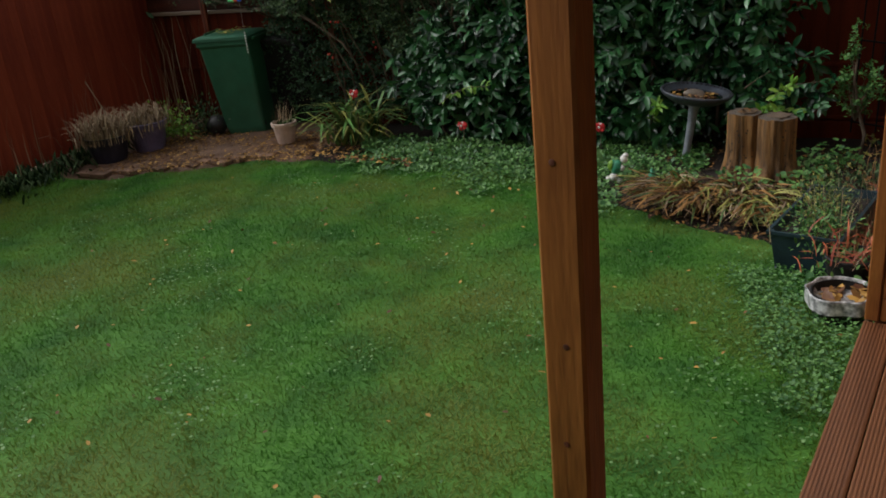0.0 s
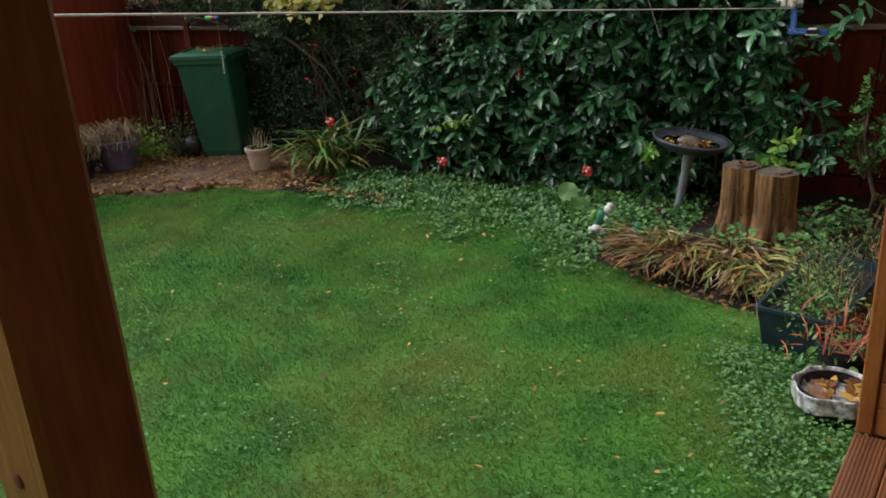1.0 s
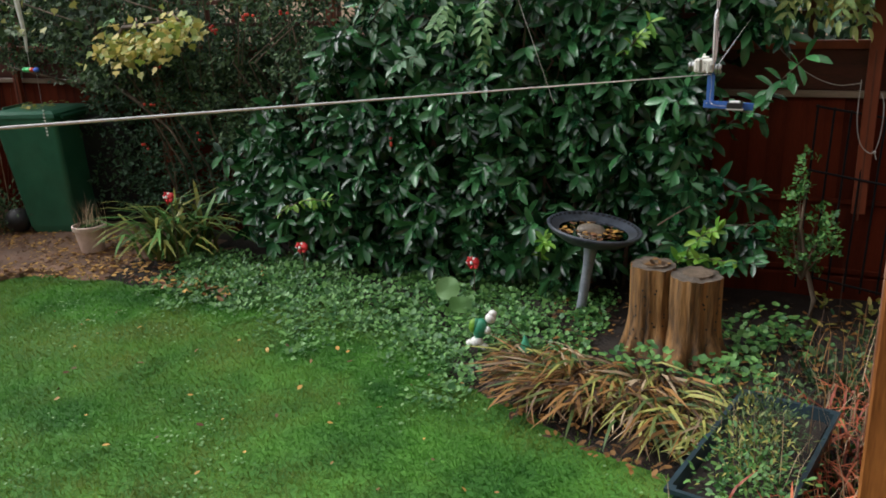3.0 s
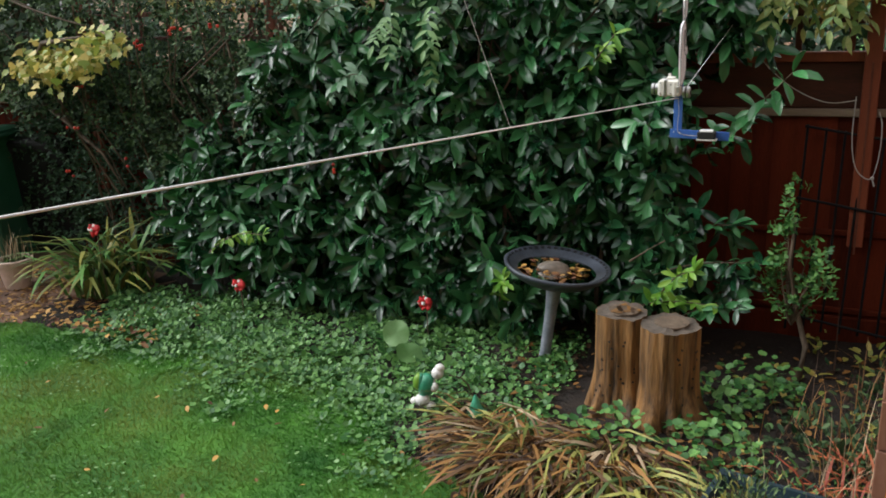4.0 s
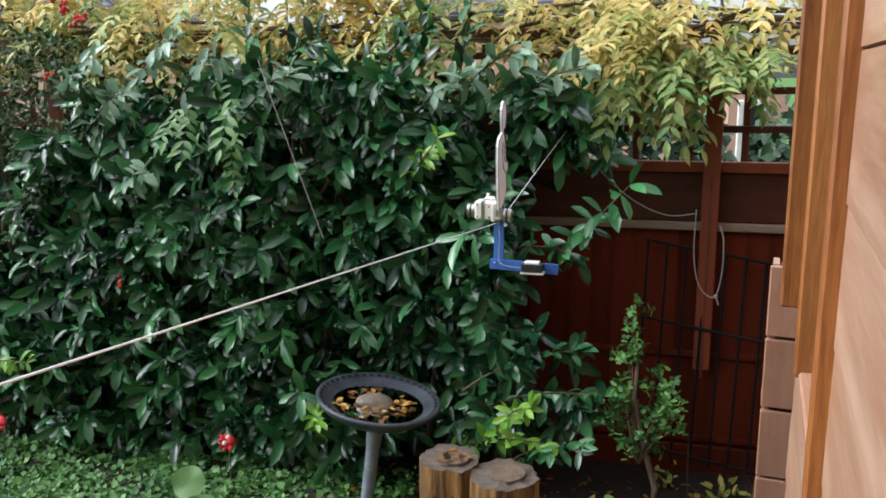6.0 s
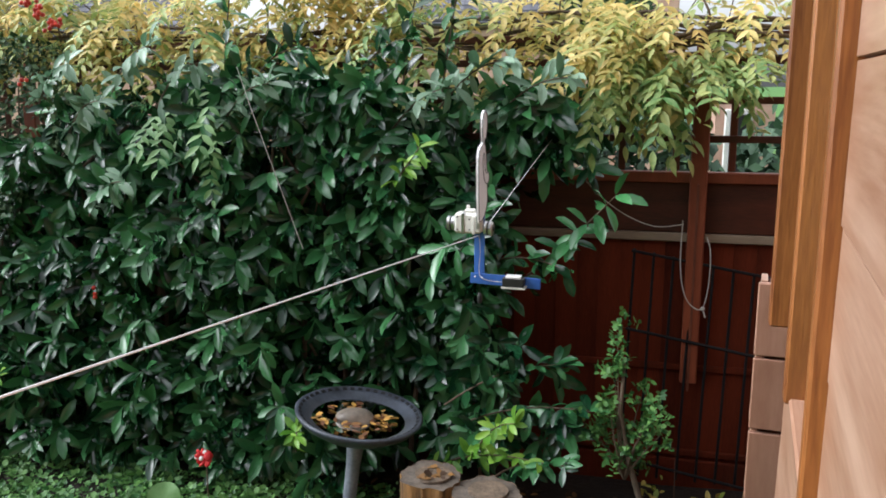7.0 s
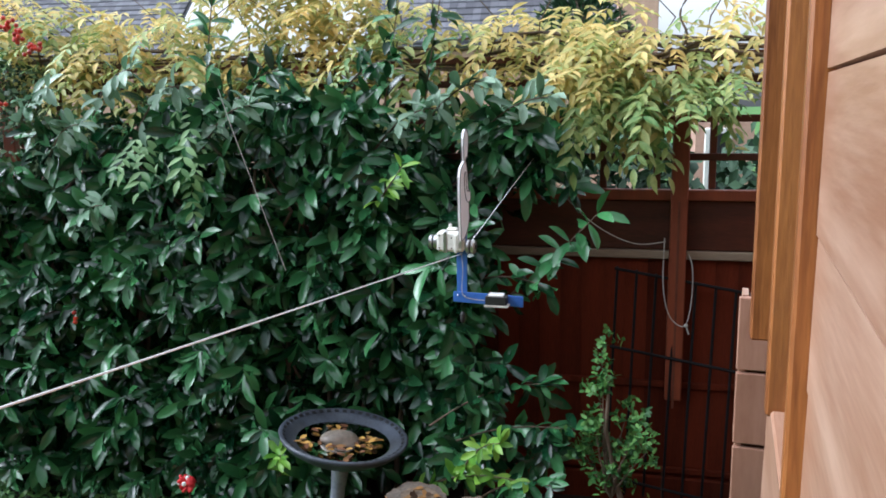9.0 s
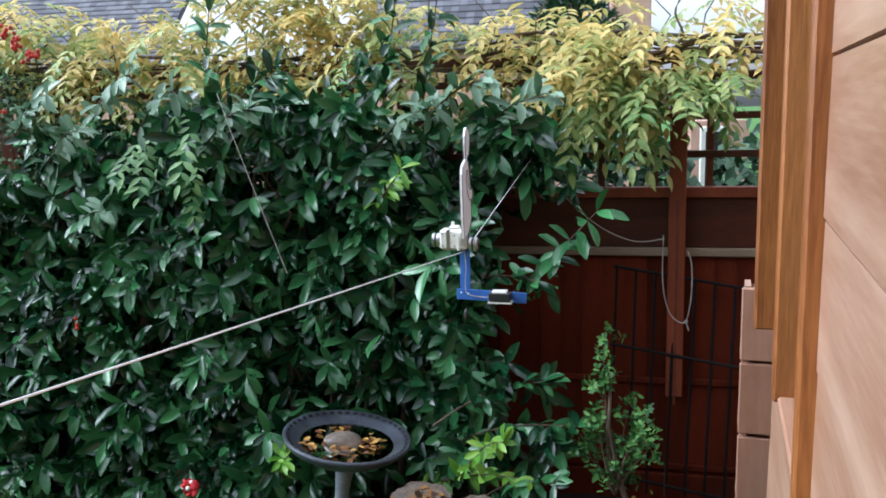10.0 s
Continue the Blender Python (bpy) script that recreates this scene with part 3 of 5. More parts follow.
def lapped_board(a, b, lap=.010, high=.1855):
    """A weatherboard from a to b along the side, thicker at its foot."""
    bm = bmesh.new()
    sec = [(.012, .0), (-lap, .001), (-lap * .6, high * .6), (.0, high), (.014, high)]
    f = [bm.verts.new((x, a, zz)) for x, zz in sec]
    g = [bm.verts.new((x, b, zz)) for x, zz in sec]
    bm.faces.new(f)
    bm.faces.new(g[::-1])
    for k in range(5):
        bm.faces.new((f[k], g[k], g[(k + 1) % 5], f[(k + 1) % 5]))
    bmesh.ops.recalc_face_normals(bm, faces=bm.faces)
    return bm


near_board = low_board = far_board = None
for i in range(12):
    z = .165 + i * PITCH
    if near_board is None:
        near_board = part("side_board", lapped_board(.052, .800, .0016, .1835), CLAD, hut)
        low_board = part("side_board", lapped_board(.856, 1.62, .004), CLAD, hut)
        far_board = part("side_board", lapped_board(1.85, 1.93, .006), CLAD, hut)
        made = [(near_board, 0), (low_board, 0), (far_board, -.058)]
    else:
        made = [(new("side_board", near_board.data), 0)]
        if z + PITCH < 1.70:
            made.append((new("side_board", low_board.data), 0))
        if z + PITCH < 1.75:
            made.append((new("side_board", far_board.data), -.058))
    for ob, x in made:
        ob.parent = hut
        ob.matrix_local = pose(x, random.uniform(-.001, .001), z + (.07 if x else 0), 0, 0, random.uniform(-.06, .06))
part("window", boxed((.018, .857, 1.68), (.022, 1.199, 2.41)), GLASS, hut, "narrow side window pane")
part("window_trim", boxed((-.022, .802, .08), (.012, .838, 2.42), bevel=.004), CEDAR, hut, "moulded vertical trim")
part("window_trim", boxed((-.012, .839, .08), (.012, .855, 2.42), bevel=.003), CEDAR, hut, "narrow bead of the trim")
part("window_frame", boxed((-.026, 1.20, 1.665), (.05, 1.25, 2.42), bevel=.004), CEDAR, hut, "vertical timber of the window frame")
part("window_frame", boxed((-.046, 1.55, 1.70), (.05, 1.62, 2.42), bevel=.004), CEDAR, hut, "broad vertical trim ending above the boards")
part("window_sill", boxed((-.018, .857, 1.652), (.03, 1.199, 1.678), bevel=.004), CLAD, hut, "pale sill board")
part("wall_core", boxed((.040, .06, .07), (2.2, .80, 2.41)), RAILWOOD, hut)
part("wall_core", boxed((.040, .801, .07), (2.2, 1.63, 1.66)), RAILWOOD, hut)
for i in range(8):
    part("end_board", boxed((-.066, 1.832, .235 + i * PITCH), (.036, 1.848, .235 + (i + 1) * PITCH - .006), pose(0, 0, 0, random.uniform(-.1, .1)), .003), ENDWOOD, hut)
part("wall_core", boxed((-.04, 1.87, .07), (2.2, 1.925, 1.72)), RAILWOOD, hut)
part("end_wall", boxed((.05, 1.58, 1.665), (2.2, 1.63, 2.41)), CLADSTAIN, hut)
roof = part("roof", boxed((-.005, -5.0, 2.425), (2.3, 1.64, 2.50), bevel=.01), FELT, hut, "grey felt roof")

# ---- houses beyond ----
house = empty("house", pose(0, 0, 0), "distant house with grey tiled roof and pinkish gable", "house")
part("wall", boxed((-4.5, 21, 0), (.45, 28, 3.5)), RENDERED, house)
part("gable_wall", boxed((.47, 20.4, 0), (1.22, 28, 7.2), bevel=.02), RENDERED, house)


def roof_slope(parent, x0, x1, y0, z0, y1, z1, rows, cols_):
    """Rows of lapped tiles on one slope, in one mesh."""
    run, rise = (y1 - y0) / rows, (z1 - z0) / rows
    w = (x1 - x0) / cols_
    bm = bmesh.new()
    for r in range(rows):
        for c in range(cols_):
            a, b = x0 + c * w + .004, x0 + (c + 1) * w - .004
            o = .04
            v = [bm.verts.new(p) for p in ((a, y0 + r * run, z0 + r * rise + o), (b, y0 + r * run, z0 + r * rise + o), (b, y0 + (r + 1.2) * run, z0 + (r + 1.2) * rise), (a, y0 + (r + 1.2) * run, z0 + (r + 1.2) * rise), (a, y0 + r * run, z0 + r * rise), (b, y0 + r * run, z0 + r * rise))]
            bm.faces.new(v[:4])
            bm.faces.new((v[4], v[5], v[1], v[0]))
    part("roof_deck", boxed((x0, -.05, -.12), (x1, math.hypot(y1 - y0, z1 - z0), -.03), Matrix.Translation((0, y0, z0)) @ Matrix.Rotation(math.atan2(z1 - z0, y1 - y0), 4, "X")), ROOFTILE, parent)
    ob = part("roof_tiles", bm, ROOFTILE, parent)
    ob["kind"] = "stuff"
    return ob


roof_slope(house, -4.7, .46, 20.8, 3.45, 24.5, 7.2, 26, 30)
house2 = empty("house", pose(0, 0, 0), "distant house with grey tiled roof behind the vine", "house")
part("wall", boxed((-19, 23, 0), (-10.4, 30, 3.5)), RENDERED, house2)
roof_slope(house2, -19.3, -10.2, 22.7, 3.45, 26.5, 7.0, 26, 50)
shed = empty("white_outbuilding", pose(0, 0, 0), "pale outbuilding with a window beyond the fence", "outbuilding")
part("wall", boxed((1.02, 12.0, 0), (1.55, 14, 2.0)), RENDERED, shed)
part("window_frame", boxed((1.1, 11.96, 1.2), (1.35, 11.995, 1.95), bevel=.01), WHITE, shed)
part("window_pane", boxed((1.15, 11.94, 1.28), (1.3, 11.955, 1.9)), BLACK, shed)


# ---- hedge and other planting ----
def in_area(x, z, edges):
    """Whether z lies between two outlines given as (x, low, high)."""
    xs_ = [e[0] for e in edges]
    return (z > np.interp(x, xs_, [e[1] for e in edges])) & (z < np.interp(x, xs_, [e[2] for e in edges])) & (x > xs_[0]) & (x < xs_[-1])


hedge = empty("laurel_hedge", pose(0, 0, 0), "dense glossy dark green laurel hedge against the fence", "hedge")
LAUREL_AREA = [(-4.3, .55, .7), (-4.0, .2, 1.15), (-3.4, .16, 1.6), (-2.9, .16, 2.15), (-2.0, .16, 2.30), (-1.2, .18, 2.25), (-.72, .2, 2.2), (-.6, .3, 2.2), (-.5, 1.45, 2.2), (-.3, 1.72, 2.2), (-.1, 1.85, 2.1)]


def hedge_shoots(n, back, jitter):
    x, z = rng.uniform(-4.3, 0.1, n), rng.uniform(.1, 2.4, n)
    k = in_area(x + rng.normal(0, .05, n), z, LAUREL_AREA) & ((back > .1) | (wave(x, z, 2.3, 6) + rng.normal(0, .22, n) > -.24))
    x, z = x[k], z[k]
    y = 7.70 + .10 * (z - 1) - .05 * x * .5 + .19 * wave(x, z, 1.6) + rng.normal(0, jitter, len(x)) + back + .12 * np.clip(.5 - z, 0, 1)
    d = np.stack([rng.normal(0, .45, len(x)), -np.ones(len(x)), rng.normal(.35, .4, len(x))], 1)
    y += .24 * np.exp(-((x + 1.05) / .45) ** 4 - ((z - .72) / .34) ** 4)
    return np.stack([x, y, z], 1), d


p, d = hedge_shoots(1950, 0, .09)
n = 30
x, z = rng.uniform(-.7, -.1, n), rng.uniform(.4, 1.0, n)
p = np.concatenate([p, np.stack([x, rng.uniform(7.5, 7.8, n), z], 1)])
d = np.concatenate([d, np.stack([rng.normal(.3, .4, n), -np.ones(n), rng.normal(.2, .4, n)], 1)])
base, along, up = shoots(p, d, 8, .11, .55)
n = len(base)
size = rng.uniform(.10, .185, n)
split_leaves((base[:, 0] > -1.5) & (base[:, 0] < -.7) & (base[:, 2] > 1.0) & (base[:, 2] < 1.9) & (base[:, 1] < 7.72), "foliage", BROAD, base, along, up, size, size * .35, LAUREL, hedge)
p, d = hedge_shoots(1500, .32, .05)
base, along, up = shoots(p, d, 8, .10, .25)
n = len(base)
size = rng.uniform(.09, .16, n)
cloud("inner_foliage", BROAD, base, along, up, size, size * .38, LAUREL, hedge)
# branches seen between the leaves
bm = bmesh.new()
for i in range(26):
    x = -3.9 + i * .135 + random.uniform(-.05, .05)
    pts = [(x + random.uniform(-.05, .05), 8.0, 0.0)]
    for k in range(1, 7):
        pts.append((x + random.uniform(-.1, .1) * k * .5, 8.0 - .02 * k + random.uniform(-.04, .04), .33 * k))
    tube(pts, random.uniform(.010, .02), 6, bm, .4)
part("branchwork", bm, BARK, hedge)["kind"] = "stuff"


def spray(name, start, end, n, mat, label, size=(.09, .13), sag=.06, width=.38, leaves_each=3):
    """A branch that reaches out, with leaves along it."""
    s, e = np.array(start, float), np.array(end, float)
    t = np.linspace(0, 1, 12)
    line = s + (e - s) * t[:, None]
    line[:, 2] += sag * np.sin(t * math.pi)
    top = empty(name, pose(0, 0, 0), label, "branch")
    part("stem", tube(line, .006, 6, None, .4), BARK, top)
    u = np.linspace(.12, 1, n)
    p_ = s + (e - s) * u[:, None]
    p_[:, 2] += sag * np.sin(u * math.pi)
    p_ = np.repeat(p_, leaves_each, 0)
    m_ = len(p_)
    axis = unit((e - s)[None])[0]
    al = axis * rng.uniform(.2, .8, (m_, 1)) + rng.normal(0, .55, (m_, 3)) + np.array([0, -.15, -.25])
    up_ = rng.normal(0, .25, (m_, 3)) + np.array([0, -.5, .8])
    ls = rng.uniform(*size, m_)
    leaf_parts("leaf", BROAD, p_, al, up_, ls, ls * width, mat, top)
    return top


spray("laurel_branch", (-.5, 7.75, 1.12), (.10, 7.45, 1.71), 14, LAUREL, "laurel branch reaching out across the fence", (.10, .16), -.03)
spray("laurel_branch", (-.6, 7.75, 1.28), (-.12, 7.5, 1.36), 8, LAUREL, "laurel branch reaching out across the fence", (.09, .14))
spray("laurel_branch", (-.7, 7.7, .45), (.02, 7.4, .72), 11, LAUREL, "low laurel branch beside the stumps", (.08, .13))
spray("laurel_branch", (-.7, 7.6, .62), (-.1, 7.45, .92), 12, LAUREL, "low laurel branch beside the stumps", (.08, .13))
spray("laurel_branch", (-.8, 7.5, .3), (-.2, 7.25, .52), 12, LIME, "bright green laurel shoot low by the bird bath", (.07, .11))
spray("laurel_branch", (-1.5, 7.6, .3), (-1.35, 7.25, .55), 9, LIME, "yellow-green laurel shoot low by the bird bath", (.06, .10))
spray("laurel_branch", (-.5, 7.5, .25), (-.08, 7.15, .56), 12, LAUREL, "low laurel branch beside the stumps", (.08, .12))
spray("laurel_branch", (-.55, 7.45, .4), (-.3, 7.15, .74), 10, LIME, "bright green laurel shoot low by the bird bath", (.07, .11))
spray("laurel_branch", (-.95, 7.62, 1.72), (-.76, 7.35, 1.92), 6, LIME, "bright lime young laurel shoot", (.07, .11), 0, .3)
spray("laurel_branch", (-3.6, 7.5, .5), (-3.0, 7.3, .72), 10, LIME, "bright green laurel shoot low in the hedge", (.05, .09))
# most of these carry the sky's sheen in a paler leaf colour
for x, z, g in ((-2.75, 2.2, LAUREL_SHEEN), (-2.3, 2.28, LAUREL_SHEEN), (-2.5, 1.62, LAUREL_SHEEN), (-.55, 2.2, LAUREL_SHEEN), (-.3, 2.12, LAUREL_SHEEN), (-1.55, 2.26, LAUREL), (-1.0, 2.3, LAUREL), (-2.05, 2.2, LAUREL_SHEEN), (-2.6, 2.02, LAUREL_SHEEN), (-1.7, 2.1, LAUREL_SHEEN), (-.8, 2.08, LAUREL_SHEEN)):
    spray("laurel_branch", (x - .2, 7.75, z - .12), (x + .18, 7.5, z + .1), 9, g, "hedge-top laurel branch, sky sheen painted into any pale leaves", (.09, .14))
for x in (-.95, -1.9, -.75):
    spray("laurel_shoot", (x, 7.8, 2.15), (x + .12, 7.72, 2.75), 8, LAUREL, "upright laurel shoot above the hedge", (.1, .15), .02)

# small-leaved berry shrub
shrub = empty("berry_shrub", pose(0, 0, 0), "small-leaved evergreen shrub with red berries", "shrub")
AREA2 = [(-7.6, 1.7, 2.7), (-6.3, 1.5, 2.6), (-5.6, 1.5, 2.6), (-5.0, 1.3, 2.5), (-4.2, .95, 2.5), (-3.6, 1.0, 2.55), (-3.1, 1.6, 2.45), (-2.8, 2.0, 2.3)]
n = 9500
x, z = rng.uniform(-7.6, -2.8, n), rng.uniform(.4, 2.75, n)
k = in_area(x, z, AREA2) & (wave(x, z, 2.6, 4) + rng.normal(0, .25, n) > -.15)
x, z = x[k], z[k]
y = 7.95 - .06 * (x + 4) * .8 + .22 * wave(x, z, 1.2, 3) + rng.normal(0, .12, len(x))
p = np.stack([x, y, z], 1)
d = np.stack([rng.normal(0, .6, len(x)), -np.ones(len(x)), rng.normal(.3, .5, len(x))], 1)
base, along, up = shoots(p, d, 7, .12, .1)
n = len(base)
size = rng.uniform(.026, .052, n)
cloud("foliage", DIAMOND, base, along, up, size, size * .55, SMALL_LEAF, shrub)
# dark inner leaves added to stand in for the shade behind the shrub
n = 2900
x, z = rng.uniform(-6.2, -3.3, n), rng.uniform(.2, 1.9, n)
p = np.stack([x, 8.25 - .06 * (x + 4) + rng.normal(0, .06, n), z], 1)
d = np.stack([rng.normal(0, .6, n), -np.ones(n), rng.normal(.3, .5, n)], 1)
base, along, up = shoots(p, d, 7, .12, .1)
size = rng.uniform(.03, .06, len(base))
cloud("inner_foliage", DIAMOND, base, along, up, size, size * .55, CONIFER, shrub)
bm = bmesh.new()
for i in range(17):
    x = -5.2 + i * .12
    pts = [(x, 8.3, 0.1), (x + random.uniform(-.15, .15), 8.2, .7), (x + random.uniform(-.3, .3), 8.0, 1.4), (x + random.uniform(-.5, .5), 7.85, 2.2)]
    tube(pts, random.uniform(.005, .012), 6, bm, .4)
part("branchwork", bm, BARK, shrub)["kind"] = "stuff"
bm = bmesh.new()
for x, z, c in ((-4.05, 1.92, 6), (-3.75, 2.0, 5), (-3.45, 2.05, 3), (-4.6, 1.6, 3), (-4.75, 1.35, 3), (-4.3, 1.1, 2), (-2.79, 2.57, 16), (-2.72, 2.5, 14), (-2.85, 2.62, 10), (-4.9, 1.0, 3), (-2.6, 1.1, 3), (-2.95, 2.2, 3)):
    for i in range(c):
        sphere(bm, (x + random.gauss(0, .02), 7.62 + random.gauss(0, .02), z + random.gauss(0, .018)), .012, 6)
part("berries", bm, BERRY, shrub, "clusters of orange-red berries")["kind"] = "stuff"

# autumn vine over the fence top
vine = empty("vine", pose(0, 0, 0), "yellowing vine sprawling along the fence top", "vine")


def compound(n, x0, x1, z0, z1, y0, mat, name, leaflets=11, hang=.35, dens=None, near=False):
    x, z = rng.uniform(x0, x1, n), rng.uniform(z0, z1, n)
    if dens:
        k = dens(x, z)
        x, z = x[k], z[k]
        n = len(x)
    p_ = np.stack([x, y0 - .06 * x + rng.normal(0, .12, n), z], 1)
    d_ = unit(np.stack([rng.normal(0, .7, n), rng.normal(-.6, .5, n), rng.normal(-hang, .35, n)], 1))
    size_ = rng.uniform(.18, .31, n)
    side_ = unit(np.cross(d_, np.array([0, 0, 1.0])))
    upn = np.cross(side_, d_)
    P_, A_, U_, L_ = [], [], [], []
    for k in range(leaflets):
        f_ = (k // 2 + 1) / (leaflets // 2 + 1)
        sgn = 0 if k == leaflets - 1 else (1 if k % 2 else -1)
        q = p_ + d_ * (size_ * f_)[:, None]
        q[:, 2] -= .25 * size_ * f_ ** 2
        P_.append(q)
        A_.append(d_ * .6 + side_ * sgn * .85 + np.array([0, 0, -.22]) + rng.normal(0, .17, (n, 3)))
        U_.append(upn + np.array([0, -.35, .2]) + rng.normal(0, .12, (n, 3)))
        L_.append(size_ * rng.uniform(.25, .36, n))
    L_ = np.concatenate(L_)
    P_, A_, U_ = np.concatenate(P_), np.concatenate(A_), np.concatenate(U_)
    if near:
        return split_leaves((P_[:, 1] < 7.95) & (P_[:, 0] > -.1) & (P_[:, 0] < .6), name, LANCE, P_, A_, U_, L_, L_ * .37, mat, vine)
    return cloud(name, LANCE, P_, A_, U_, L_, L_ * .37, mat, vine)


compound(1000, -4.4, .25, 2.34, 3.05, 8.25, VINE, "yellow_foliage", dens=lambda x, z: z < 2.88 - .12 * np.clip(x + 1.2, 0, 2) + .1 * np.sin(x * 3))
compound(100, -.12, .42, 2.18, 2.62, 8.0, VINE, "yellow_foliage", hang=.5, dens=lambda x, z: z > 2.16 + .25 * np.abs(x - .2))
compound(26, .5, .85, 2.35, 2.85, 8.0, VINE, "yellow_foliage", hang=.3)
compound(120, -.02, .72, 2.08, 2.36, 7.92, VINE_GREEN, "green_foliage", hang=.7, dens=lambda x, z: z > 2.1 + .35 * np.abs(x - .2), near=True)
compound(16, .5, 1.0, 2.25, 2.7, 8.0, VINE_GREEN, "green_foliage", hang=.3)
compound(90, -3.2, -.5, 2.15, 2.7, 8.05, VINE_GREEN, "green_foliage")
compound(12, -2.22, -1.78, 1.85, 2.25, 7.62, CLOVER, "grey_green_foliage", hang=.9)
bm = bmesh.new()
for i in range(7):
    pts = [(-4.4 + k * .42, 8.16 + .06 * random.uniform(-1, 1) - .06 * (-4.4 + k * .42), 2.36 + .05 * math.sin(k * .9 + i) + .035 * i * random.uniform(.3, 1)) for k in range(14)]
    tube(pts, random.uniform(.006, .014), 6, bm)
for i in range(18):
    x = -4 + i * .27
    tube([(x, 8.15 - .06 * x, 2.38), (x + random.uniform(-.15, .15), 8.1 - .06 * x, 2.6), (x + random.uniform(-.3, .3), 8.05 - .06 * x, 2.8)], .006, 5, bm, .4)
for i in range(4):
    tube(curved([(-.1, 8.05, 2.38 + .02 * i), (.3, 8.0 - .02 * i, 2.36 + .05 * math.sin(i)), (.62, 7.98, 2.40 + .03 * i), (1.0, 7.97, 2.36 + .035 * i), (1.5, 7.95, 2.42)]), .016 - .002 * i, 7, bm, .7)
tube(curved([(.35, 8.0, 2.33), (.5, 7.95, 2.48), (.47, 7.95, 2.62), (.6, 7.95, 2.8)]), .009, 6, bm, .4)
part("branchwork", bm, BARK, vine)["kind"] = "stuff"

# conifer beyond the fence
con = empty("conifer", pose(-.1, 13, 0), "dark green conifer behind the fence", "conifer")
part("trunk", lathe([(.12, 0), (.09, 2), (.03, 4.3)], 10, cap=True), BARK, con)
n = 9000
h = rng.uniform(1.5, 4.6, n)
r = (4.9 - h) * .22 * np.sqrt(rng.random(n)) * (1 + .25 * np.sin(h * 9))
a = rng.uniform(0, 2 * math.pi, n)
cloud("crown", DIAMOND, np.stack([r * np.cos(a), r * np.sin(a), h], 1), np.stack([np.cos(a), np.sin(a), rng.uniform(.2, 1.2, n)], 1), rng.normal(0, 1, (n, 3)), rng.uniform(.06, .14, n), .03, CONIFER, con)

# dark evergreens beyond the fence
far = empty("evergreen_trees", pose(0, 0, 0), "dark evergreen trees beyond the fence", "trees", kind="stuff")
n = 9000
x = rng.uniform(-9.5, -3.9, n)
z = rng.uniform(1.2, 3.6, n)
k = z < 2.75 + .35 * np.clip(-4.5 - x, 0, 2) + .2 * wave(x, z, 1.0, 1)
x, z = x[k], z[k]
n = len(x)
y = 9.3 + .35 * wave(x, z, 1.3, 2) + rng.normal(0, .2, n)
xr, zr = rng.uniform(-.8, 2.6, 6000), rng.uniform(1.0, 2.3, 6000)
kr = (zr < 1.95 + .2 * wave(xr, zr, 2, 1)) & (np.abs(xr - .82) > .09)
x, z, y = np.concatenate([x, xr[kr]]), np.concatenate([z, zr[kr]]), np.concatenate([y, 9.6 + rng.normal(0, .2, kr.sum())])
n = len(x)
cloud("crowns", DIAMOND, np.stack([x, y, z], 1), rng.normal(0, .6, (n, 3)) + np.array([0, -.6, 0]), rng.normal(0, .4, (n, 3)) + np.array([0, -.4, .8]), rng.uniform(.08, .16, n), rng.uniform(.05, .08, n), CONIFER, far)
bm = bmesh.new()
for x in (-8.6, -7.4, -6.2, -5.0, -4.3):
    tube([(x, 9.4, 0), (x + .1, 9.4, 1.5), (x, 9.35, 3.0)], .06, 8, bm, .4)
part("trunks", bm, BARK, far)["kind"] = "stuff"

# small tree by the bin, with a yellow-green leafy bough
tree = empty("tree", pose(-5.75, 8.25, 0), "small tree with bare limbs and yellowing leaves", "tree")
part("trunk", tube([(-.25, .3, 0), (-.22, .3, .7), (-.24, .24, 1.3), (-.14, .1, 1.9), (.0, -.1, 2.7)], .075, 10, None, .6), BARK, tree, smooth=True)
for pts, r in ((((-.22, .22, 1.4), (.3, -.3, 1.72), (.8, -.6, 1.95), (1.5, -.75, 2.0)), .03), (((-.19, .18, 1.6), (-.5, -.1, 2.0), (-1.0, -.25, 2.3)), .03), (((-.22, .2, 1.45), (.3, -.05, 1.3), (.75, -.15, 1.05), (.95, -.2, .8)), .022), (((0, -.08, 1.9), (.4, -.3, 2.3), (.8, -.4, 2.6)), .025), (((-.24, .24, 1.25), (-.45, -.2, 1.5), (-.75, -.4, 1.62)), .014)):
    part("limb", tube(pts, r, 8, None, .35), BARK, tree, smooth=True)
n = 480
t = rng.random(n) ** 1.4
px = np.stack([.50 + 1.15 * t, -.45 - .35 * t, 1.74 + .18 * t + .05 * np.sin(9 * t)], 1) + rng.normal(0, 1, (n, 3)) * np.array([.08, .1, .07])
cloud("yellow_bough", LOBED, px, rng.normal(0, .6, (n, 3)) + np.array([0, -.5, -.5]), rng.normal(0, .4, (n, 3)) + np.array([0, -.5, .8]), rng.uniform(.05, .09, n), rng.uniform(.05, .085, n), MAPLE, tree)
n = 1500
px = np.stack([rng.uniform(-2.0, .9, n), rng.uniform(-.5, .2, n), rng.uniform(1.85, 2.9, n)], 1)
cloud("crown", LOBED, px, rng.normal(0, .6, (n, 3)) + np.array([0, -.5, -.5]), rng.normal(0, .4, (n, 3)) + np.array([0, -.5, .8]), rng.uniform(.05, .09, n), rng.uniform(.05, .085, n), SMALL_LEAF, tree)

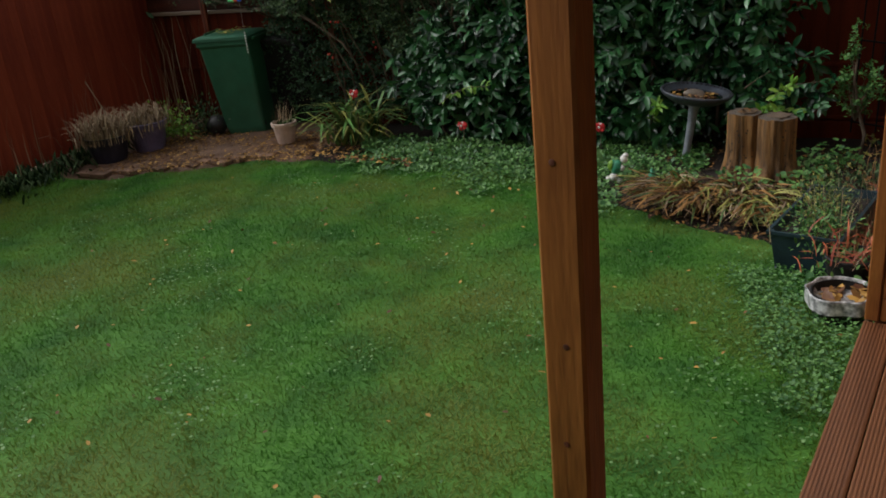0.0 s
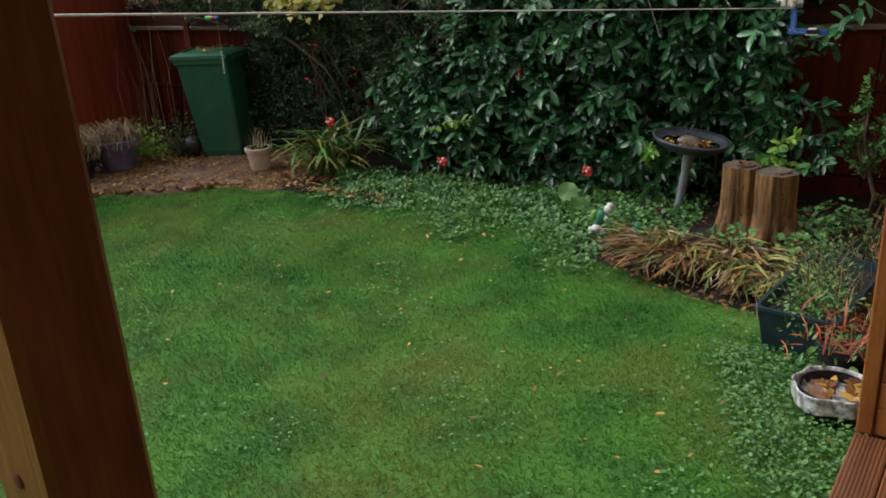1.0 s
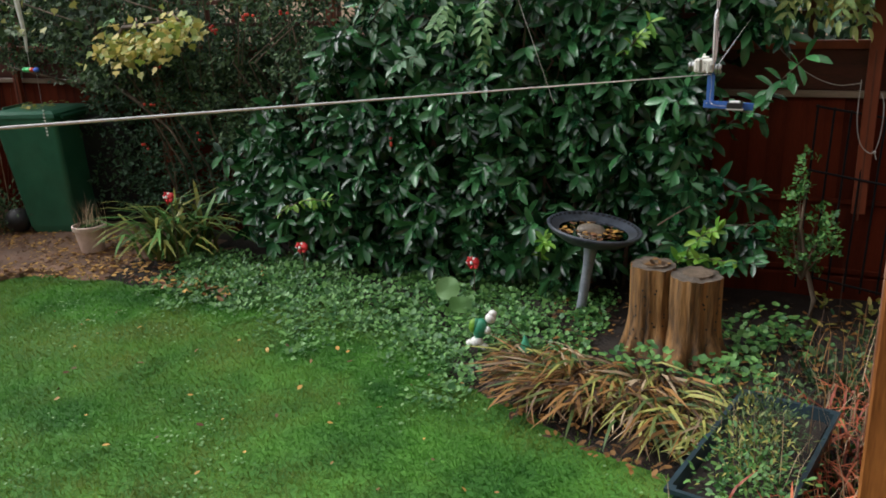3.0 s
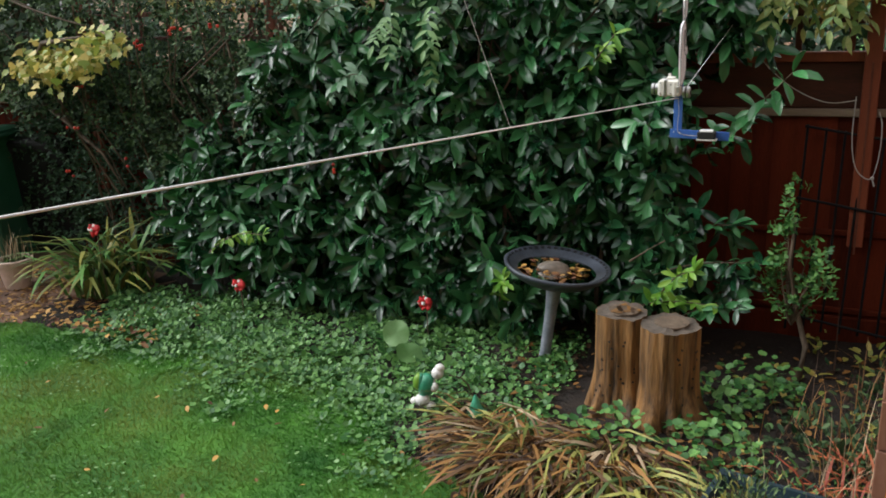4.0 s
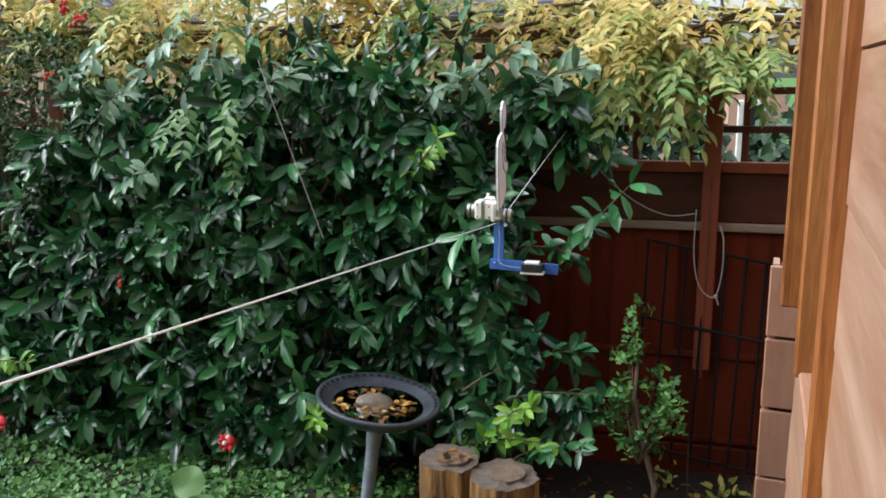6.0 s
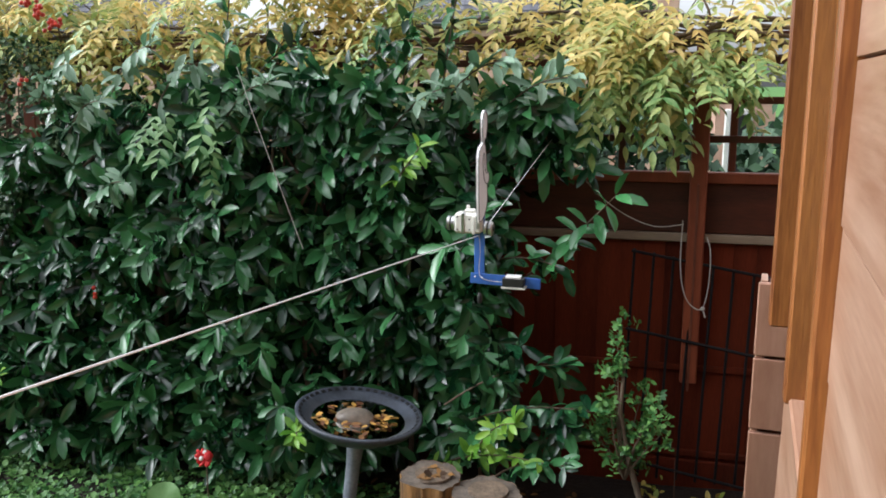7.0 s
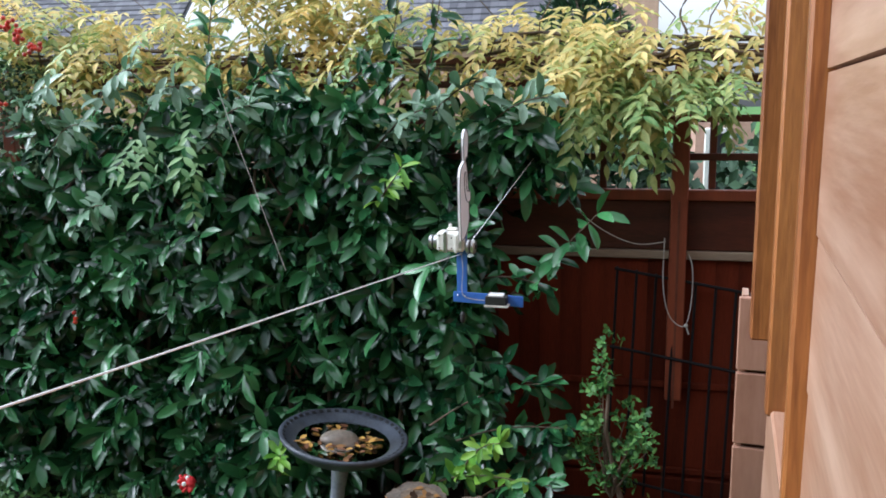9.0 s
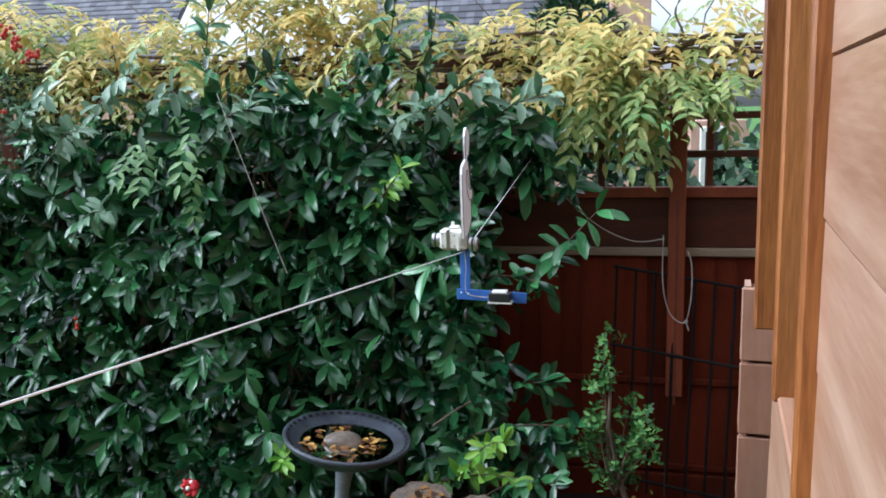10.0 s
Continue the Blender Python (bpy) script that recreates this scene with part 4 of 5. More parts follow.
n = 170
px = np.stack([rng.uniform(-2.1, .5, n), rng.uniform(-.75, -.35, n), rng.uniform(1.88, 2.6, n)], 1)
px[:, 2] += .12 * wave(px[:, 0], px[:, 1], 3, 2)
cloud("yellow_crown", LOBED, px, rng.normal(0, .6, (n, 3)) + np.array([0, -.5, -.5]), rng.normal(0, .4, (n, 3)) + np.array([0, -.5, .8]), rng.uniform(.045, .085, n), rng.uniform(.045, .08, n), STRAP, tree)
for k, (x, z) in enumerate(((-1.7, 2.05), (-1.2, 2.2), (-.6, 2.1), (-.2, 2.3), (.3, 2.15))):
    part("limb", tube(curved([(x, -.5, z + .3), (x + .25, -.6, z + .12), (x + .6, -.62, z + .05 * (k % 2)), (x + .95, -.6, z - .1)], 4), .011, 6, None, .35), BARK, tree, smooth=True)

# ground cover at the hedge foot
n = 4800
x = rng.uniform(-4.5, -.95, n)
e = bed_edge(x) - .02 + .12 * np.sin(x * 5) + .08 * np.sin(x * 13 + 1)
f = rng.power(1.15, n) * 1.25 - .25
y = e + f * (7.75 - e)
h = .012 + .09 * np.clip(f * 2.2, 0, 1) * (.55 + .45 * wave(x, y, 2.5)) + rng.uniform(0, .03, n)
keep = ~((x > -1.5) & (y < 6.35)) & (wave(x, y, 3.0, 8) + rng.normal(0, .4, n) > -.45) & (rng.random(n) < np.clip(.45 + f * 2.5, .08, 1))
x, y, h = x[keep], y[keep], h[keep]
grow = np.repeat(rng.uniform(.55, 1.35, len(x)), 6)
base, along, up = shoots(np.stack([x, y, h], 1), np.stack([rng.normal(0, .3, len(x)), rng.normal(-.25, .3, len(x)), np.ones(len(x))], 1), 6, .035, .05, 88, 60)
n = len(base)
base += along * (rng.uniform(.005, .04, n) * grow)[:, None]
size = rng.uniform(.016, .036, n) * grow
half = np.repeat(wave(x, y, 1.7, 4) > -.1, 6)
for shape, which, label in ((ROUND, half, "low round-leaved green ground cover at the hedge foot"), (LOBED, ~half, "low lobed green ground cover at the hedge foot")):
    wide = size[which] * rng.uniform(.8, 1.1, which.sum())
    tagged(cloud("ground_cover", shape, base[which], along[which], up[which], size[which] * (1 if shape is ROUND else 1.2), wide, IVY), label, "ground cover")
n = 850
c = rng.integers(0, 5, n)
cxy = np.array([(-.2, 6.9), (.05, 7.2), (-.15, 6.45), (.25, 4.95), (-.6, 6.45)])[c]
x, y = cxy[:, 0] + rng.normal(0, .16, n), cxy[:, 1] + rng.normal(0, .13, n)
h = rng.uniform(.04, .27, n) * np.clip(1.3 - np.hypot(x - cxy[:, 0], y - cxy[:, 1]) * 3, .2, 1)
a = rng.uniform(0, 2 * math.pi, n)
tagged(cloud("bed_plants", ROUND, np.stack([x, y, h], 1), np.stack([np.cos(a), np.sin(a), rng.normal(.15, .3, n)], 1), np.stack([rng.normal(0, .3, n), rng.normal(-.25, .3, n), np.ones(n)], 1), rng.uniform(.028, .055, n), rng.uniform(.026, .05, n), IVY), "green leafy perennials round the stumps", "plants")
n = 6500
x, y = rng.uniform(-.65, .35, n), rng.uniform(3.5, 5.1, n)
k = (x > -.12 - (y - 3.7) * .3 + .1 * wave(x, y, 4, 2)) | (rng.random(n) < .12)
x, y = x[k], y[k]
n = len(x)
a = rng.uniform(0, 2 * math.pi, n)
tagged(cloud("lawn_weeds", ROUND, np.stack([x, y, rng.uniform(.02, .07, n)], 1), np.stack([np.cos(a), np.sin(a), rng.normal(.15, .3, n)], 1), np.stack([rng.normal(0, .3, n), rng.normal(-.2, .3, n), np.ones(n)], 1), rng.uniform(.012, .026, n), rng.uniform(.010, .022, n), IVY), "leafy weeds where the lawn meets the tubs", "weeds")


def strappy(name, at, n, length, width, mat, label, spread=.08, lie=1.0, low=0.2, extra=None, rise=.75):
    """A clump of arching strap leaves."""
    top = empty(name, pose(*at), label, "plant")
    for mm, count in [(mat, n)] + (extra or []):
        a = rng.uniform(0, 2 * math.pi, count)
        b = np.clip(rng.normal(0, spread, (count, 2)), -1.5 * spread, 1.5 * spread)
        out = rng.uniform(low, lie, count)
        leaf_parts("leaf", STRAPLEAF, np.stack([b[:, 0], b[:, 1], np.full(count, .01)], 1), np.stack([np.cos(a) * out, np.sin(a) * out, np.full(count, rise)], 1), np.stack([-np.cos(a) * .75, -np.sin(a) * .75, out + .2], 1), rng.uniform(*length, count), rng.uniform(*width, count), mm, top)
    return top


strappy("strappy_plant", (-4.72, 7.68, .03), 90, (.36, .78), (.024, .042), STRAP, "clump of arching strap leaves, green and yellow", .15, 2.0, .35, [(IVY, 55)])
def flopped(at, heading, n, length, mats, label):
    """A clump of strap leaves fallen over towards one heading (degrees), in a few sheaves."""
    top = empty("withered_clump", pose(*at), label, "plant")
    for mm, share in mats:
        count = int(n * 1.35 * share)
        sheaf = rng.integers(0, 4, count)
        turn_ = np.radians(heading + np.array([-48, -16, 14, 50])[sheaf]) + rng.normal(0, .45, count)
        b = np.stack([np.array([-.13, -.04, .06, .14])[sheaf], np.array([.05, -.06, .08, -.02])[sheaf]], 1) + rng.normal(0, .055, (count, 2))
        rise = np.abs(rng.normal(.14, .2, count))
        leaf_parts("leaf", FLOP, np.stack([b[:, 0], b[:, 1], rng.uniform(.01, .09, count)], 1), np.stack([np.cos(turn_), np.sin(turn_), rise], 1),
                   np.stack([rng.normal(0, .6, count), rng.normal(0, .6, count), np.ones(count)], 1), rng.uniform(*length, count), rng.uniform(.007, .019, count), mm, top)
    return top


for at, heading, n, olive in (((-1.05, 6.24, .05), -115, 120, .25), ((-.78, 6.16, .05), -105, 130, .25), ((-.42, 6.0, .05), -80, 120, .55), ((-.98, 6.12, .04), -130, 110, .2), ((-1.16, 6.44, .05), -125, 60, .35), ((-.55, 6.32, .05), -95, 100, .3), ((-.2, 5.88, .05), -100, 70, .6)):
    flopped(at, heading, n, (.17, .36), [(DEAD, 1 - olive), (STRAP, olive), (STRAW, .14)], "collapsed clump of withered brown and olive strap leaves")

# ---- things in the garden ----
def wheelie_bin(m, body_mat, label):
    top = empty("wheelie_bin", m, label, "bin")
    bm = bmesh.new()
    levels = ((0, .22, .262), (.06, .235, .275), (.55, .265, .315), (.93, .285, .345), (.955, .305, .365), (1.0, .305, .365))
    rings = []
    for z, hx, hy in levels:
        ring = []
        for cx_, cy_, a0 in ((1, -1, -90), (1, 1, 0), (-1, 1, 90), (-1, -1, 180)):
            for k in range(4):
                a_ = radians(a0 + k * 30)
                ring.append(bm.verts.new((cx_ * (hx - .04) + .04 * math.cos(a_), .365 - hy + cy_ * (hy - .04) + .04 * math.sin(a_), z)))
        rings.append(ring)
    for a_, b_ in zip(rings, rings[1:]):
        for k in range(16):
            bm.faces.new((a_[k], a_[(k + 1) % 16], b_[(k + 1) % 16], b_[k]))
    bm.faces.new(rings[0][::-1])
    part("body", bm, body_mat, top, smooth=False)
    lid = lathe([(.0, 1.075), (.2, 1.072), (.40, 1.055), (.47, 1.035), (.475, 1.003)], 4)
    bmesh.ops.rotate(lid, cent=(0, 0, 0), matrix=Matrix.Rotation(radians(45), 3, "Z"), verts=lid.verts)
    bmesh.ops.scale(lid, vec=(.95, 1.14, 1), verts=lid.verts)
    lid_ob = part("lid", lid, body_mat, top)
    part("ridge", boxed((-.2, -.27, 1.05), (.2, -.25, 1.082), bevel=.006), body_mat, lid_ob)
    part("handle", tube([(-.22, .40, 1.0), (.22, .40, 1.0)], .016), body_mat, top)
    part("axle", tube([(-.19, .27, .1), (.19, .27, .1)], .012), BLACK, top)
    for s in (-1, 1):
        w = lathe([(.03, -.025), (.085, -.025), (.1, -.018), (.1, .018), (.085, .025), (.03, .025)], 24)
        bmesh.ops.rotate(w, cent=(0, 0, 0), matrix=Matrix.Rotation(radians(90), 3, "Y"), verts=w.verts)
        bmesh.ops.translate(w, vec=(s * .185, .27, .1), verts=w.verts)
        part("wheel", w, BLACK, top, smooth=True)
    return top


wheelie_bin(pose(-6.55, 8.13, .045, 0, 0, -76) @ Matrix.Diagonal((1.0, .90, 1.11, 1)), GREENBIN, "green plastic wheelie bin with closed lid")
wheelie_bin(pose(-6.12, 8.62, .045, 0, 0, -80), BLACKBIN, "black wheelie bin standing behind the green one")


n = 46
tagged(cloud("lid_leaves", OVAL, np.stack([-6.55 + rng.normal(0, .13, n), 8.13 + rng.normal(0, .12, n), np.full(n, 1.232) + rng.uniform(0, .012, n)], 1), rng.normal(0, 1, (n, 3)) * np.array([1, 1, .15]), rng.normal(0, .2, (n, 3)) + np.array([0, 0, 1.0]), rng.uniform(.04, .075, n), rng.uniform(.025, .045, n), MAPLE), "yellow wet leaves lying on the bin lid", "fallen leaves")

bm = bmesh.new()
sphere(bm, (0, 0, .12), .125, 16, .95)
tagged(part("black_ball", bm, BLACK, smooth=True), "black rubber ball on the paving by the bin", "ball").matrix_world = pose(-6.78, 7.86, .045)


def plant_pot(name, at, r, h, mat, label, rim=True):
    top = empty(name, pose(*at), label, "pot")
    pr = [(.0, .0), (r * .68, 0), (r * .7, .01), (r * .93, h * .82)] + ([(r * 1.02, h * .83), (r * 1.04, h * .98), (r, h), (r * .92, h)] if rim else [(r, h * .95), (r * 1.0, h), (r * .93, h)]) + [(r * .88, h * .82)]
    part("bowl", lathe(pr, 28), mat, top, smooth=False)
    part("soil", lathe([(0, h * .86), (r * .5, h * .87), (r * .9, h * .85)], 20), SOIL, top)
    return top


plant_pot("flower_pot", (-5.58, 7.56, .05), .14, .24, TERRA, "pale terracotta flower pot on the soil")
plant_pot("dark_pot", (-7.42, 6.72, .03), .25, .30, INDIGO, "dark glazed round pot with dry grass", False)
plant_pot("purple_pot", (-7.25, 7.18, .04), .24, .34, PURPLE, "purple pot with dry plants")


def tuft(at, n, length, mat, label, name="potted_plant", spread=.1, out=(.1, .8), width=(.004, .008), shape=BLADE):
    top = empty(name, pose(*at), label, "plant")
    a = rng.uniform(0, 2 * math.pi, n)
    b = rng.normal(0, spread, (n, 2))
    o = rng.uniform(*out, n)
    cloud("leaves", shape, np.stack([b[:, 0], b[:, 1], np.zeros(n)], 1), np.stack([np.cos(a) * o, np.sin(a) * o, np.ones(n)], 1), np.stack([-np.cos(a), -np.sin(a), o + .1], 1), rng.uniform(*length, n), rng.uniform(*width, n), mat, top)
    return top


def bush(name, at, spread, n, size, mat, label, shape=OVAL, width=.5):
    """A loose mound of small leaves."""
    top = empty(name, pose(*at), label, "plant")
    q_ = rng.normal(0, .45, (n, 3)) * np.array(spread)
    q_[:, 2] = np.abs(q_[:, 2])
    ls = rng.uniform(*size, n)
    cloud("leaves", shape, q_, q_ / np.array(spread) + rng.normal(0, .5, (n, 3)), rng.normal(0, .35, (n, 3)) + np.array([0, -.2, 1.0]), ls, ls * width, mat, top)
    return top


tuft((-7.42, 6.72, .26), 900, (.16, .4), STRAW, "dry straw-coloured grass in a pot", "ornamental_grass", .12, (.1, 1.4), (.005, .010), STRAPLEAF)
tuft((-7.25, 7.18, .30), 600, (.14, .34), STRAW, "dry straw-coloured grass in a pot", "ornamental_grass", .12, (.1, 1.3), (.005, .010), STRAPLEAF)
bush("leafy_plant", (-7.15, 7.5, .12), (.3, .2, .35), 420, (.035, .06), LIME, "yellow-green leafy plant behind the pots")
bush("leafy_plant", (-6.98, 7.9, .03), (.28, .2, .4), 700, (.03, .055), SMALL_LEAF, "low dark leafy plant beside the bin")
bush("leafy_plant", (-7.5, 7.9, .03), (.4, .3, .3), 600, (.03, .055), DEAD, "low brown withered plants by the fence")
tuft((-7.62, 8.2, 0), 34, (1.0, 1.75), STRAW, "tall pale dry stalks in the fence corner", "dry_stalks", .22, (.0, .16), (.005, .010))
tuft((-5.58, 7.56, .24), 60, (.1, .34), STRAW, "withered stalks in a terracotta pot", "withered_plant", .06, (.05, .5))
tuft((-5.58, 7.56, .24), 50, (.05, .1), SMALL_LEAF, "small leaves in a terracotta pot", "leafy_plant", .06, (.1, 1), (.02, .04), OVAL)
for i in range(9):
    y = 4.4 + i * .47 + random.uniform(-.25, .25)
    tuft((-7.95 + random.uniform(-.08, .15), y, 0), random.randint(4, 12), (.3, 1.1), STRAW, "dry stalks against the side fence", "dry_stalks", .1, (.02, .35), (.004, .008))
for i in range(7):
    y = 4.6 + i * .45
    tuft((-7.85, y, 0), 170, (.06, .22), SMALL_LEAF, "low brown-green plants below the side fence", "low_plants", .2, (.1, 1.3), (.02, .04), OVAL)

# bird bath
bath = empty("bird_bath", pose(-1.162, 7.33, -.06, 0, 8, 0) @ Matrix.Diagonal((1.06, 1.06, 1, 1)), "dark grey resin bird bath with wet leaves and a stone", "bird bath")
R = .285
part("basin", lathe([(.03, .62), (.12, .625), (.2, .645), (.265, .69), (R, .715), (R + .004, .728), (R - .006, .735), (.245, .712), (.2, .685), (.12, .668), (.0, .664)], 48), SLATE, bath, smooth=True)
for k in range(44):
    a_ = 2 * math.pi * k / 44
    notch = part("rim_notch", boxed((-.007, -.010, -.003), (.007, .010, .003)), BLACK, bath)
    notch.matrix_local = pose(.266 * math.cos(a_), .266 * math.sin(a_), .7265, 0, -26, math.degrees(a_))
part("stem", lathe([(.085, 0), (.08, .02), (.036, .06), (.03, .2), (.032, .45), (.042, .58), (.07, .622)], 20), STEMGREY, bath, smooth=True)
part("base_plate", lathe([(.0, 0), (.13, 0), (.13, .015), (.09, .03), (.0, .031)], 24), STEMGREY, bath)
part("water", lathe([(.0, .695), (.21, .695)], 40), WATER, bath)
bm = bmesh.new()
bmesh.ops.create_icosphere(bm, subdivisions=3, radius=.085)
for v in bm.verts:
    v.co = Vector((v.co.x * 1.15, v.co.y * .7, v.co.z * .5)) * (1 + .25 * noise.noise(v.co * 14))
tagged(part("stone", bm, STONE, smooth=True), "pale wet stone lying in the bird bath", "stone").matrix_world = pose(-1.07, 7.32, .637, 8, 8, 30)
n = 80
a = rng.uniform(0, 2 * math.pi, n)
r = .185 * np.sqrt(rng.random(n))
tagged(cloud("bath_leaves", OVAL, np.stack([-1.07 + r * np.cos(a), 7.31 + r * np.sin(a), .634 - (r * np.cos(a) - .009) * .14 + rng.uniform(0, .010, n)], 1), np.stack([np.sin(a * 3), np.cos(a * 3), rng.normal(0, .15, n)], 1), np.stack([rng.normal(0, .2, n), rng.normal(0, .2, n), np.ones(n)], 1), rng.uniform(.03, .055, n), rng.uniform(.02, .03, n), FALLEN), "orange wet leaves floating in the bird bath", "fallen leaves")


# tree stumps
def stump(at, r, h, turn_, label):
    top = empty("tree_stump", pose(*at, 0, 0, turn_), label, "stump")
    def rough(a_, z_):
        c_, s_ = math.cos(a_) + turn_, math.sin(a_)
        flare = max(0, 1 - z_ / .26) ** 1.6 * (.40 + .75 * noise.noise((c_ * 2.6, s_ * 2.6, 5)))
        return r * (1 + .16 * noise.noise((c_ * 1.6, s_ * 1.6, z_ * 1.2)) + .11 * noise.noise((c_ * 4, s_ * 4, z_ * 1.3)) + .035 * noise.noise((c_ * 11, s_ * 11, z_ * 3)) + .015 * noise.noise((c_ * 25, s_ * 25, z_ * 3)) + flare)

    def top_z(a_, f_):
        return h + f_ * .014 * noise.noise((math.cos(a_) * 2.2 + turn_, math.sin(a_) * 2.2, 9)) + f_ * .003 * noise.noise((math.cos(a_) * 9, math.sin(a_) * 9 + turn_, 2))

    bm = bmesh.new()
    rows = []
    for k in range(17):
        row = []
        for i in range(96):
            a_ = 2 * math.pi * i / 96
            z_ = top_z(a_, 1) * k / 16
            row.append(bm.verts.new((rough(a_, z_) * math.cos(a_), rough(a_, z_) * math.sin(a_), z_)))
        rows.append(row)
    for a_, b_ in zip(rows, rows[1:]):
        for i in range(96):
            bm.faces.new((a_[i], a_[(i + 1) % 96], b_[(i + 1) % 96], b_[i]))
    part("trunk", bm, STUMPWOOD, top, smooth=True)
    bm = bmesh.new()
    rows = []
    for f_ in (1.0, .9, .62, .55, .3, .05):
        row = []
        for i in range(96):
            a_ = 2 * math.pi * i / 96
            dip = {1.0: 0, .9: .0, .62: -.004, .55: .006, .3: .004, .05: .005}[f_]
            row.append(bm.verts.new((rough(a_, h) * .995 * f_ * math.cos(a_), rough(a_, h) * .995 * f_ * math.sin(a_), top_z(a_, f_) - .001 + dip)))
        rows.append(row)
    for a_, b_ in zip(rows, rows[1:]):
        for i in range(96):
            bm.faces.new((a_[i], a_[(i + 1) % 96], b_[(i + 1) % 96], b_[i]))
    bm.faces.new(rows[-1])
    part("cut_top", bm, STUMPTOP, top, smooth=True)
    bm = bmesh.new()
    ring = [bm.verts.new((r * .6 * (1 + .12 * noise.noise((math.cos(a_) * 2, math.sin(a_) * 2, turn_))) * math.cos(a_) + .012, r * .6 * math.sin(a_), h + .009)) for a_ in [2 * math.pi * i / 32 for i in range(32)]]
    foot = [bm.verts.new((v.co.x * 1.02, v.co.y * 1.02, h + .0)) for v in ring]
    bm.faces.new(ring)
    for i in range(32):
        bm.faces.new((foot[i], foot[(i + 1) % 32], ring[(i + 1) % 32], ring[i]))
    part("heartwood", bm, BARK, top, "dark weathered heartwood")
    for k in range(26):
        a_, z_ = random.uniform(-2.6, -.4) , random.uniform(.12, h * .85)
        hole = part("bored_hole", lathe([(.0, 0), (.006, 0), (.0065, .003), (.0, .004)], 8), BLACK, top)
        hole.matrix_local = pose(rough(a_, z_) * math.cos(a_), rough(a_, z_) * math.sin(a_), z_, 90, 0, math.degrees(a_) + 90)
    return top


stump((-.625, 6.92, .02), .130, .56, 10, "split old tree stump with orange bare wood")
stump((-.375, 6.84, .02), .138, .545, 70, "old tree stump with bored holes and grey top")

n = 14
a = rng.uniform(0, 2 * math.pi, n)
q = .08 * np.sqrt(rng.random(n))
tagged(cloud("stump_leaves", LOBED, np.stack([-.63 + q * np.cos(a), 6.92 + q * np.sin(a), np.full(n, .588) + rng.uniform(0, .008, n)], 1), np.stack([np.cos(a * 3), np.sin(a * 3), rng.normal(0, .2, n)], 1), np.stack([rng.normal(0, .25, n), rng.normal(0, .25, n), np.ones(n)], 1), rng.uniform(.03, .055, n), rng.uniform(.025, .045, n), DEAD), "dead brown leaves lying on the stump", "fallen leaves")

# red flower ornaments on sticks
def red_flower(at, s):
    top = empty("flower_ornament", pose(*at), "red fabric flower ornament on a stick", "ornament", "red flowers along the border")
    part("stick", tube([(0, 0, -at[2] + .01), (.004, 0, -.01)], .004, 6), BARK, top)
    for k in range(10):
        a_ = k * 2.4
        bm = bmesh.new()
        sphere(bm, (0, 0, 0), s * .46, 10, .4)
        for v in bm.verts:
            v.co *= 1 + .45 * noise.noise(v.co * 38 + Vector((k * 3.1, at[0], 0)))
        out = s * (.26 + .34 * (k % 3) / 2)
        part("petal", bm, POPPY, top, smooth=True).matrix_local = pose(out * math.cos(a_), -.012 - .01 * (k % 3), out * math.sin(a_) * .9 + .01, 55 + random.uniform(-30, 30), random.uniform(-35, 35), math.degrees(a_))
    for k in range(3):
        a_ = 1.2 + k * 2.1
        part("white_petal", sphere(bmesh.new(), (0, 0, 0), s * .2, 8, .5), WHITE, top, smooth=True).matrix_local = pose(s * .62 * math.cos(a_), -.03, s * .5 * math.sin(a_) + .012, 60, 20 * k, 0)
    part("centre", sphere(bmesh.new(), (0, -.045, .01), s * .22, 8), WHITE, top, smooth=True)


for at in ((-4.52, 7.42, .63), (-3.33, 7.44, .30), (-1.94, 7.45, .30)):
    red_flower(at, .058)

# round leaf plant
rl = empty("large_round_leaf", pose(-2.04, 7.22, .09), "large pale round leaf by the hedge foot", "leaf")
part("stalk", tube([(0, 0, 0), (0, 0, .06)], .006), STRAP, rl)
bm = bmesh.new()
c0 = bm.verts.new((0, 0, .0))
ring = [bm.verts.new((.085 * math.cos(2 * math.pi * k / 18), .085 * math.sin(2 * math.pi * k / 18), .012 * math.sin(6 * math.pi * k / 18) + .015)) for k in range(18)]
for k in range(18):
    bm.faces.new((c0, ring[k], ring[(k + 1) % 18]))
blade = part("blade", bm, CLOVER, rl, smooth=True)
blade.matrix_local = pose(0, -.02, .09, 55, 0, 12)
rl2 = empty("large_round_leaf", pose(-1.90, 7.08, .06), "large grey-green round leaf low by the hedge foot", "leaf")
part("stalk", tube([(0, 0, 0), (0, 0, .05)], .006), STRAP, rl2)
low_blade = new("blade", blade.data)
low_blade.parent = rl2
low_blade.matrix_local = pose(0, -.02, .06, 30, 10, 50)

# garden ornaments
bm = bmesh.new()
sphere(bm, (-.01, 0, .115), .046, 12, 1.25)
sphere(bm, (.038, -.01, .185), .030, 12, 1.0)
sphere(bm, (.046, -.008, .212), .024, 10, .8)
sphere(bm, (-.045, -.005, .13), .03, 10, 1.5)
sphere(bm, (-.02, -.02, .045), .036, 10, .9)
sphere(bm, (.022, -.03, .022), .026, 10, .8)
sphere(bm, (-.055, -.01, .03), .024, 8, .8)
sphere(bm, (.03, -.03, .12), .02, 8, 1.2)
g = tagged(part("garden_statue", bm, WHITE, smooth=True), "small white and green painted garden statue in the leaves", "statue")
g.matrix_world = pose(-1.60, 6.60, .055, 0, 8, 20) @ Matrix.Scale(1.12, 4)
g.data.materials.append(JADE)
g.data.materials.append(LIME)
